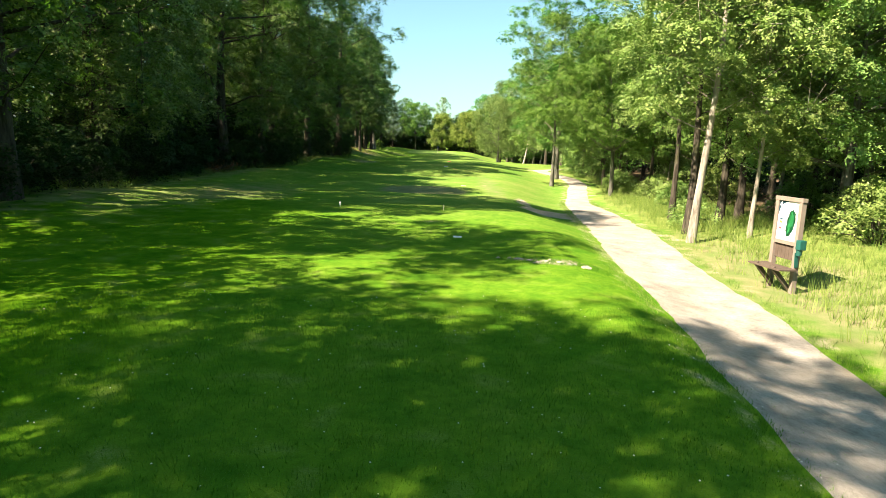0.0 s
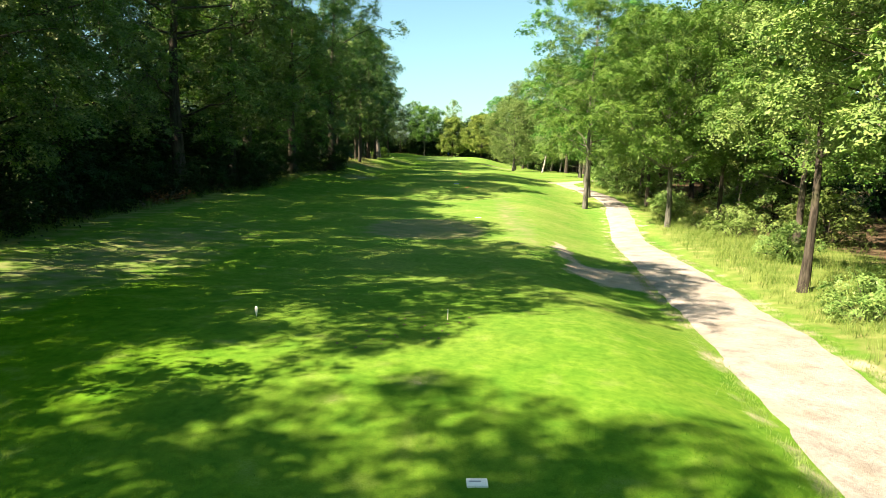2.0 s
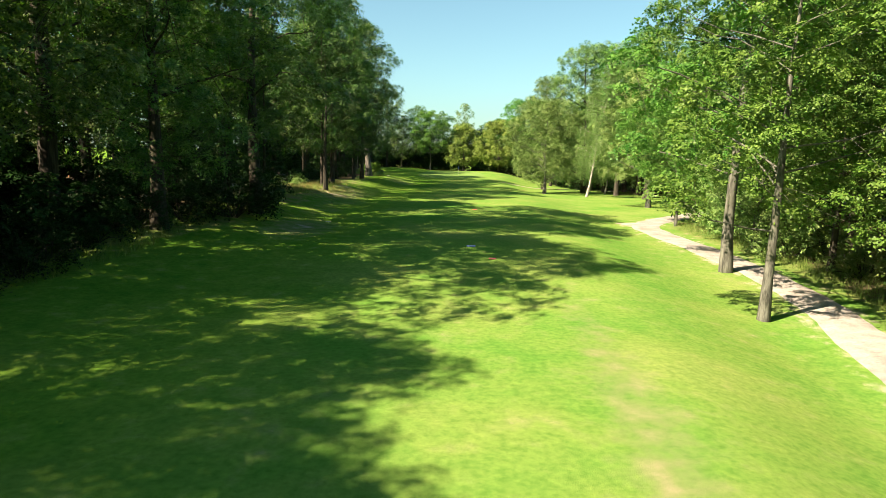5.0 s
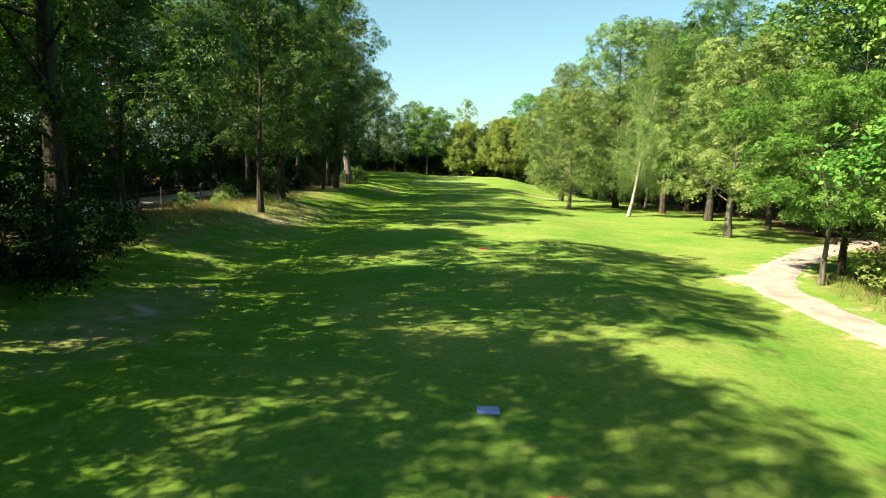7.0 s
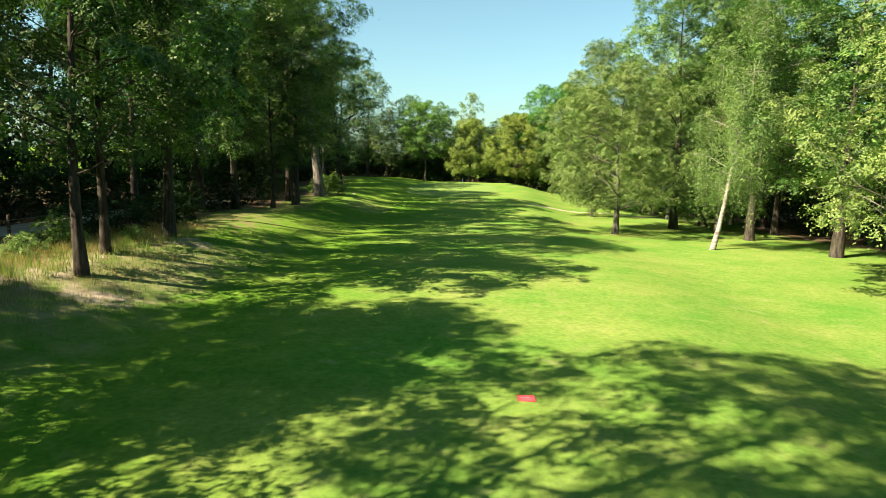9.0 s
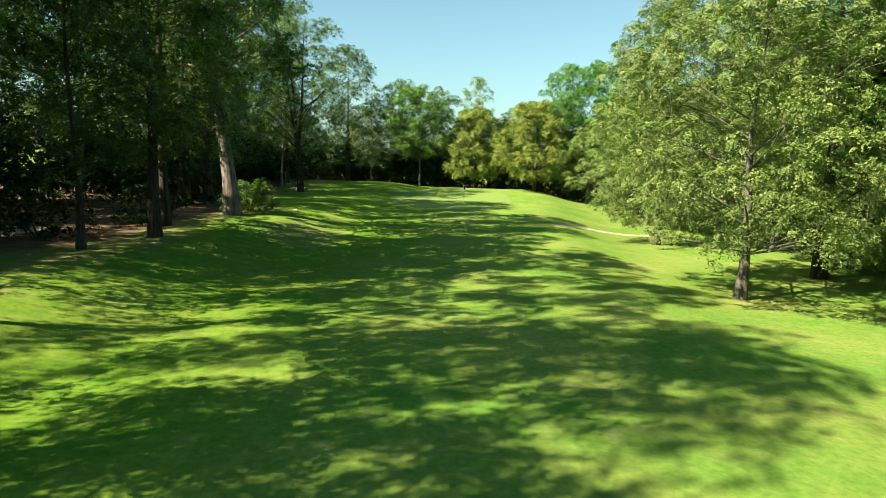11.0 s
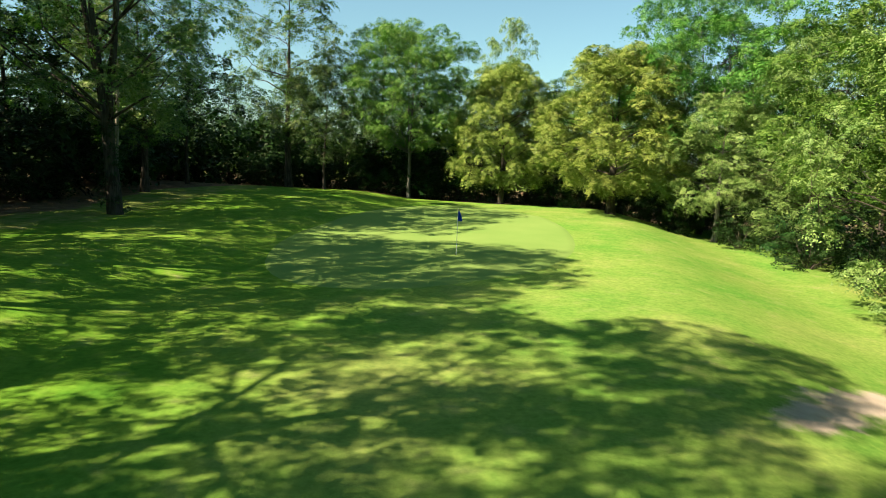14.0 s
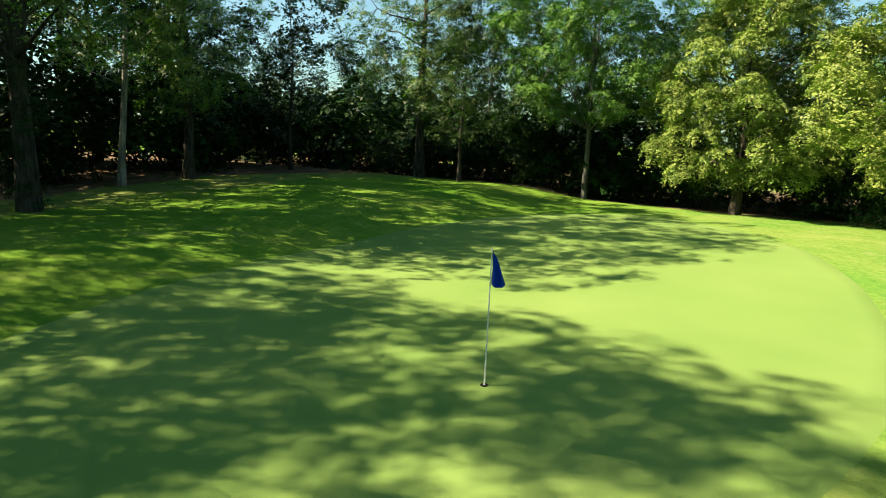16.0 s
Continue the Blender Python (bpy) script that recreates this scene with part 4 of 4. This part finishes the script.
# ---- rough grass ----
def blades(name, label, seed, count, area, tall, width, material):
    """Standing grass as loose blades; area(rng) gives a plan point."""
    rng = np.random.default_rng(seed)
    rnd = random.Random(seed)
    out = []
    n = 0
    while n < count:
        x, y = area(rnd)
        for _ in range(9):
            a, b = x + rnd.gauss(0, .10), y + rnd.gauss(0, .10)
            z = ground_at(a, b) - 0.02
            h, w, t = tall * rnd.uniform(.45, 1.2), width * rnd.uniform(.6, 1.2), rnd.uniform(0, math.tau)
            lx, ly = rnd.gauss(0, .28) * h, rnd.gauss(0, .28) * h
            out += [(a - w * math.cos(t), b - w * math.sin(t), z), (a + w * math.cos(t), b + w * math.sin(t), z), (a + lx, b + ly, z + h)]
            n += 1
    return tagged(new(name, quads_mesh(name, np.array(out), material, 3)), label, "grass", kind="stuff")


def right_rough(r):
    y = r.uniform(6, 84)
    return cart_x(y) + 1.7 + abs(r.gauss(0, 3.2)) + r.random() * 1.5, y


def left_rough(r):
    y = r.uniform(2, 100)
    return -13.4 - 2.6 * ss(22, 42, y) * (1 - ss(50, 62, y)) - abs(r.gauss(0, 1.6)), y


def path_fringe(r):
    y = r.uniform(9, 46)
    side = r.choice((-1, 1))
    return cart_x(y) + side * (1.37 - .42 * ss(30, 46, y) + abs(r.gauss(0, .12)) - .06), y


blades("rough_grass", "long yellow-green grass between the path and the wood", 41, 48000, right_rough, 0.44, 0.008, GRASS_BLADE)
blades("rough_grass", "long dark grass along the foot of the wood", 42, 14000, left_rough, 0.4, 0.012, GRASS_BLADE)
blades("turf", "short mown turf of the tee with loose blades", 44, 130000, lambda r: (r.uniform(-9, 4.2), 1.5 + 17 * r.random() ** 1.3), 0.045, 0.005, TURF)
blades("turf", "short thick turf with loose blades beside the start", 49, 70000, lambda r: (r.uniform(-6, 4.2), 1.5 + 9 * r.random() ** 1.4), 0.055, 0.006, TURF)
blades("dry_grass", "bleached dry grass on the bank below the fence", 43, 9000, lambda r: (-15.6 + r.gauss(0, 1.0), r.uniform(86, 104)), 0.42, 0.007, STRAW)
blades("bank_grass", "tufted yellow-green grass on the sandy bank", 45, 9000, lambda r: (-13.4 + r.gauss(0, 1.6), 94 + r.gauss(0, 4.5)), 0.17, 0.007, GRASS_BLADE)
blades("bank_straw", "short bleached straw scattered over the sandy bank", 48, 9000, lambda r: (-13.6 + r.gauss(0, 1.5), 93 + r.gauss(0, 3.5)), 0.13, 0.007, STRAW)
blades("edge_grass", "loose grass tufts fringing the gravel path", 46, 16000, path_fringe, 0.09, 0.006, GRASS_BLADE)
blades("stone_grass", "short tufts growing round the sunken stones", 47, 4000, lambda r: (2.4 + r.gauss(0, .75), 14.3 + r.gauss(0, .28)), 0.07, 0.005, TURF)


def clover():
    """Small white clover heads scattered over the tee turf."""
    rnd = random.Random(61)
    out = []
    for _ in range(380):
        x, y = rnd.uniform(-6, 4), 2 + 9 * rnd.random() ** 1.3
        z, r = ground_at(x, y) + rnd.uniform(.03, .05), rnd.uniform(.006, .011)
        top, ring = (x, y, z + r), [(x + r * math.cos(a * math.tau / 5), y + r * math.sin(a * math.tau / 5), z) for a in range(5)]
        for a in range(5):
            out += [ring[a], ring[(a + 1) % 5], top]
    return tagged(new("clover_flowers", quads_mesh("clover_flowers", np.array(out), CLOVER, 3)), "tiny white clover heads scattered in the tee turf", "flowers", kind="stuff")


CLOVER = plain("clover_white", (0.6, 0.62, 0.55), 0.8, 0.1, 20, 0.2, 0.1, 0.001)
clover()


# ---- furniture of the course ----
WOOD = plain("weathered_wood", (0.075, 0.062, 0.05), 0.8, 0.2, 3.0, 0.35, 0.6, 0.004, stretch=(4, 4, 0.5))
WOOD_PALE = plain("grey_wood", (0.17, 0.15, 0.13), 0.8, 0.2, 3.0, 0.25, 0.5, 0.003, stretch=(4, 4, 0.5))
PANEL = plain("panel_white", (0.62, 0.66, 0.68), 0.35, 0.5, 2.0, 0.03, 0.05, 0.001)
NAVY = plain("panel_navy", (0.02, 0.07, 0.12), 0.4, 0.5, 4, 0.1, 0.05, 0.001)
MAPGREEN = plain("panel_green", (0.015, 0.10, 0.045), 0.4, 0.5, 8, 0.35, 0.05, 0.001)
MAPLIGHT = plain("panel_light_green", (0.03, 0.22, 0.07), 0.4, 0.5, 8, 0.2, 0.05, 0.001)
WASHER = plain("ball_washer_green", (0.012, 0.075, 0.065), 0.4, 0.5, 8, 0.15, 0.1, 0.001)
WHITE = plain("white_paint", (0.8, 0.8, 0.78), 0.4, 0.4, 8, 0.08, 0.1, 0.001)
BLUE = plain("flag_blue", (0.015, 0.085, 0.60), 0.7, 0.2, 12, 0.15, 0.3, 0.002)
LILAC = plain("plate_blue", (0.22, 0.26, 0.62), 0.5, 0.3, 8, 0.1, 0.1, 0.001)
RED = plain("plate_red", (0.55, 0.06, 0.07), 0.5, 0.3, 8, 0.15, 0.1, 0.001)
YELLOW = plain("panel_yellow", (0.75, 0.62, 0.05), 0.5, 0.3, 8, 0.1, 0.1, 0.001)
DARK = plain("hole_dark", (0.012, 0.012, 0.012), 0.9, 0.1)
STEEL = plain("galvanised_steel", (0.35, 0.36, 0.37), 0.45, 0.5, 10, 0.15, 0.1, 0.001, 0.8)
STONE = plain("weathered_stone", (0.27, 0.265, 0.225), 0.85, 0.2, 2.5, 0.4, 0.8, 0.01)


def tee_sign():
    """Information board with a bench below it, both on two posts."""
    s = new("tee_sign")
    W = 0.78
    for sx in (-1, 1):
        part("post", box(bmesh.new(), (0.10, 0.12, 2.2), pose(sx * (W / 2), 0, 1.0), 0.008), WOOD_PALE, s)
        part("brace", box(bmesh.new(), (0.07, 0.10, 0.72), pose(sx * (W / 2 - .09), -.24, .32, 42), 0.006), WOOD, s)
    part("top_rail", box(bmesh.new(), (W + .14, 0.13, 0.09), pose(0, 0, 2.11), 0.008), WOOD_PALE, s)
    part("bottom_rail", box(bmesh.new(), (W - .1, 0.10, 0.09), pose(0, 0, 1.12), 0.006), WOOD_PALE, s)
    for i in range(6):
        part("back_plank", box(bmesh.new(), (0.118, 0.028, 0.34), pose(-.315 + i * .126, 0.02, .905), 0.003), WOOD, s)
    for i in range(3):
        part("seat_plank", box(bmesh.new(), (W + .32, 0.145, 0.04), pose(0, -.13 - i * .155, .56), 0.005), WOOD, s)
    board = part("board", box(bmesh.new(), (W - .1, 0.025, 0.90), pose(0, -.01, 1.615), 0.002), PANEL, s, "white printed course map board")
    y = -.026
    bm = bmesh.new()
    pts = [(-.37, 2.06), (-.02, 2.06), (-.2, 1.99), (-.29, 1.88), (-.34, 1.74), (-.37, 1.6)]
    f = bm.faces.new([bm.verts.new((a, y, b)) for a, b in pts[::-1]])
    bmesh.ops.solidify(bm, geom=[f], thickness=0.002)
    part("corner_field", bm, NAVY, board)
    for nm, m, cx, cz, rx, rz, d, lobes in (("hole_map", MAPGREEN, .10, 1.57, .135, .31, 0, 0.05), ("fairway_map", MAPLIGHT, .10, 1.59, .07, .24, .004, 0.16)):
        bm = bmesh.new()
        vs = []
        for i in range(40):
            a = i / 40 * math.tau
            w = 1 + lobes * math.sin(3 * a + 1) + 0.05 * math.sin(9 * a)
            u, v = rx * w * math.cos(a), rz * w * math.sin(a)
            vs.append(bm.verts.new((cx + u + v * 0.16, y - d, cz + v)))
        f = bm.faces.new(vs)
        bmesh.ops.solidify(bm, geom=[f], thickness=0.002)
        part(nm, bm, m, board)
    for i, m in enumerate((NAVY, YELLOW, LILAC, RED)):
        part("text_bar", box(bmesh.new(), (0.085, 0.004, 0.05), pose(-.22 - i * .005, y, 1.64 - i * .07)), m, board)
    cu = bpy.data.curves.new("numeral", "FONT")
    cu.body, cu.size, cu.extrude, cu.align_x = "4", 0.2, 0.002, "CENTER"
    tmp = bpy.data.objects.new("numeral", cu)
    scene.collection.objects.link(tmp)
    me = bpy.data.meshes.new_from_object(tmp.evaluated_get(bpy.context.evaluated_depsgraph_get()))
    bpy.data.objects.remove(tmp)
    me.transform(pose(-.27, y - .006, 1.9, 90))
    me.materials.clear()
    me.materials.append(WHITE)
    part("numeral", me, WHITE, board)
    w = part("ball_washer", box(bmesh.new(), (0.15, 0.16, 0.22), pose(W / 2 + .13, -.02, 1.13), 0.02), WASHER, s, "dark green ball washer bolted to the post")
    part("washer_base", cyl(bmesh.new(), .055, .07, .12, pose(W / 2 + .11, -.03, .95), 14), WASHER, w)
    part("towel", box(bmesh.new(), (0.015, 0.09, 0.34), pose(W / 2 + .075, -.05, .78, 4), 0.005), WASHER, w, "green towel hanging from the post")
    tagged(s, "weathered wooden hole sign with map board and bench beside the path", "sign")
    return s


sign = tee_sign()
sign.matrix_basis = pose(7.93, 14.9, ground_at(7.93, 14.9), 0, 0, -81)


def tee_marker(x, y, turn):
    """A flat leaf-shaped blade, pointed below, on a thin spike."""
    m = new("tee_marker")
    part("stake", cyl(bmesh.new(), .006, .006, .1, pose(0, 0, .03), 8), WHITE, m)
    bm = bmesh.new()
    bmesh.ops.create_uvsphere(bm, u_segments=18, v_segments=12, radius=1)
    for v in bm.verts:
        u = (v.co.z + 1) / 2
        v.co = Vector((v.co.x * .038 * (.45 + .75 * u), v.co.y * .011, .045 + u * .165))
    part("marker_head", bm, WHITE, m)
    m.matrix_basis = pose(x, y, ground_at(x, y), 0, 0, turn)
    return tagged(m, "white leaf-shaped tee marker on a short stake", "tee marker", "tee markers")


tee_marker(-3.70, 22.75, 0)
tee_marker(-0.02, 22.95, 82)


def divots():
    """Torn brown pits left by clubs in the tee turf."""
    rnd = random.Random(83)
    out = []
    for _ in range(26):
        x, y, s = rnd.gauss(-.9, .75), rnd.gauss(22.2, .6), rnd.uniform(.015, .036)
        ring = [(x + s * rnd.uniform(.5, 1.1) * math.cos(a * math.tau / 9), y + 1.5 * s * rnd.uniform(.5, 1.1) * math.sin(a * math.tau / 9)) for a in range(9)]
        pts = [(p, q, ground_at(p, q) + .012) for p, q in ring]
        mid = (x, y, ground_at(x, y) + .016)
        for a in range(9):
            out += [pts[a], pts[(a + 1) % 9], mid]
    return tagged(new("divots", quads_mesh("divots", np.array(out), EARTH, 3)), "small torn brown divots in the tee turf", "divots", kind="stuff")


EARTH = plain("bare_earth", (0.10, 0.085, 0.06), 0.95, 0.05, 14, 0.4, 0.8, 0.006)
divots()


def plate(x, y, w, d, material, label, turn):
    p = new("tee_plate")
    part("slab", box(bmesh.new(), (w, d, .03), pose(0, 0, .008), .006), material, p)
    part("marking", box(bmesh.new(), (w * .55, d * .16, .006), pose(-w * .1, d * .05, .0245)), STEEL, p)
    p.matrix_basis = pose(x, y, ground_at(x, y), 2, 0, turn)
    return tagged(p, label, "tee plate", "tee distance plates")


plate(.41, 17.1, .22, .14, WHITE, "white distance plate set in the tee grass", 4)
plate(-.2, 67.1, .40, .30, LILAC, "pale blue distance plate set in the grass", 2)
plate(.02, 86.2, .34, .26, RED, "red distance plate set in the grass", 3)
plate(.7, 64.4, .28, .20, RED, "small red distance plate set in the grass", 3)
plate(1.2, 46.1, .30, .12, WHITE, "small white plate set in the worn tee", 6)


plate(-8.8, 75.6, .30, .10, WHITE, "narrow white marker block lying in shaded grass", 12)
plate(-13.4, 137.6, .28, .12, WHITE, "narrow white marker block lying in sunlit grass", 5)


def slab_stone(x, y, sx, sy, turn, seed):
    """A rough stone, weathered and sunk in the turf but for its uneven top."""
    rnd = random.Random(seed)
    bm = bmesh.new()
    bmesh.ops.create_icosphere(bm, subdivisions=2, radius=1)
    for v in bm.verts:
        w = 1 + .45 * noise.noise((v.co.x * 1.6 + seed, v.co.y * 1.6, v.co.z * 1.6)) + .2 * noise.noise((v.co.x * 4 + seed, v.co.y * 4, v.co.z * 4))
        v.co = Vector((v.co.x * sx * w, v.co.y * sy * w, v.co.z * .05 * w))
    me = bpy.data.meshes.new("stone")
    bm.to_mesh(me)
    bm.free()
    me.materials.append(STONE)
    ob = new("stone", me)
    ob.matrix_basis = pose(x, y, ground_at(x, y) - rnd.uniform(.008, .02), rnd.uniform(-6, 6), rnd.uniform(-6, 6), turn)
    return tagged(ob, "rough pale stone half sunk in the turf", "stone", "stones across the tee edge")


for i, (x, y, a, b, t) in enumerate([(1.3, 14.5, .06, .05, 10), (1.75, 14.4, .13, .07, -8), (2.0, 14.34, .09, .07, 12), (2.28, 14.22, .14, .09, 25), (2.12, 14.02, .11, .05, 5), (2.64, 14.2, .10, .07, -10), (2.84, 14.1, .07, .08, 15), (3.17, 13.98, .13, .12, 20), (1.55, 14.5, .05, .04, 0), (2.45, 14.42, .05, .04, 40), (2.98, 14.2, .05, .05, 0)]):
    slab_stone(x, y, a, b, t, 50 + i)


def flagstick(x, y):
    f = new("flagstick")
    z = ground_at(x, y) + .03
    part("pole", cyl(bmesh.new(), .0125, .008, 1.92, pose(0, 0, .91), 10), WHITE, f)
    # no hole is cut: a black disc paints the cup's dark inside
    part("cup_shade_disc", cyl(bmesh.new(), .054, .054, .012, pose(0, 0, .004), 24), DARK, f, "black disc standing for the shaded hole in the turf")
    bm = bmesh.new()
    rows, cols = 12, 8
    grid = []
    for i in range(rows + 1):
        v = i / rows
        for j in range(cols + 1):
            u = j / cols
            # the cloth hangs limp and folds against the pole
            out = .012 + u * (.02 + .17 * v ** .7)
            grid.append(bm.verts.new((out + .01 * math.sin(9 * u + 3 * v), .035 * math.sin(u * 11 + v * 2) * v - .04 * u * v, 1.83 - .44 * v - .06 * u * (1 - v) - .05 * math.sin(u * 3.1) * v)))
    for i in range(rows):
        for j in range(cols):
            k = i * (cols + 1) + j
            bm.faces.new((grid[k], grid[k + 1], grid[k + cols + 2], grid[k + cols + 1]))
    bmesh.ops.solidify(bm, geom=bm.faces[:], thickness=0.004)
    part("flag", bm, BLUE, f, "limp blue cloth flag")
    f.matrix_basis = pose(x, y, z, 0, 0, 28)
    return tagged(f, "white flagstick with blue flag standing in the hole", "flagstick")


flagstick(-2.88, 157.06)


def root_plate():
    rnd = random.Random(77)
    verts, faces = [], []
    for i in range(26):
        a = rnd.uniform(0, math.tau)
        d = Vector((math.cos(a), math.sin(a) * .6, rnd.uniform(.1, 1.0))).normalized() * rnd.uniform(.5, 1.3)
        tube([Vector((0, 0, .1)), d * .5 + Vector((rnd.gauss(0, .1), 0, .08)), d], [.09, .05, .012], 5, verts, faces)
    r = new("dead_brush")
    part("branches", mesh_from("branches", verts, faces, BARK, True), BARK, r)
    rng = np.random.default_rng(5)
    part("dead_leaves", quads_mesh("dead_leaves", leaves(rng, [(rng.normal() * .6, rng.normal() * .4, abs(rng.normal()) * .35 + .1) for _ in range(40)], 14, .16, .7, .08, .4), BROWN_LEAF, 3), BROWN_LEAF, r)
    r.matrix_basis = pose(-16.6, 46.6, ground_at(-16.6, 46.6), 0, 0, 30)
    return tagged(r, "heap of red-brown dead brushwood at the wood's edge", "brushwood")


root_plate()


def wire_fence():
    f = new("wire_fence")
    ys = [81 + i * 2.6 for i in range(10)]
    for y in ys:
        z = ground_at(-18.2, y)
        part("post", box(bmesh.new(), (.08, .08, 1.25), pose(-18.2, y, z + .52), .008), WOOD, f)
    for h in (.35, .65, .95):
        verts, faces = [], []
        pts = [Vector((-18.15, y + d, ground_at(-18.2, y) + h - (.02 if d else 0))) for y in ys[:-1] for d in (0, 1.3)]
        tube(pts, [.006] * len(pts), 4, verts, faces)
        part("wire", mesh_from("wire", verts, faces, STEEL), STEEL, f)
    return tagged(f, "wooden post and wire fence below the trees", "fence")


wire_fence()
ribbon("lane", [np.array((-21.5 - .02 * abs(y - 95), y)) for y in np.arange(70, 125, .7)], lambda y: 3.0, .03, PATH_STONE, "grey lane running beyond the fence", 3)
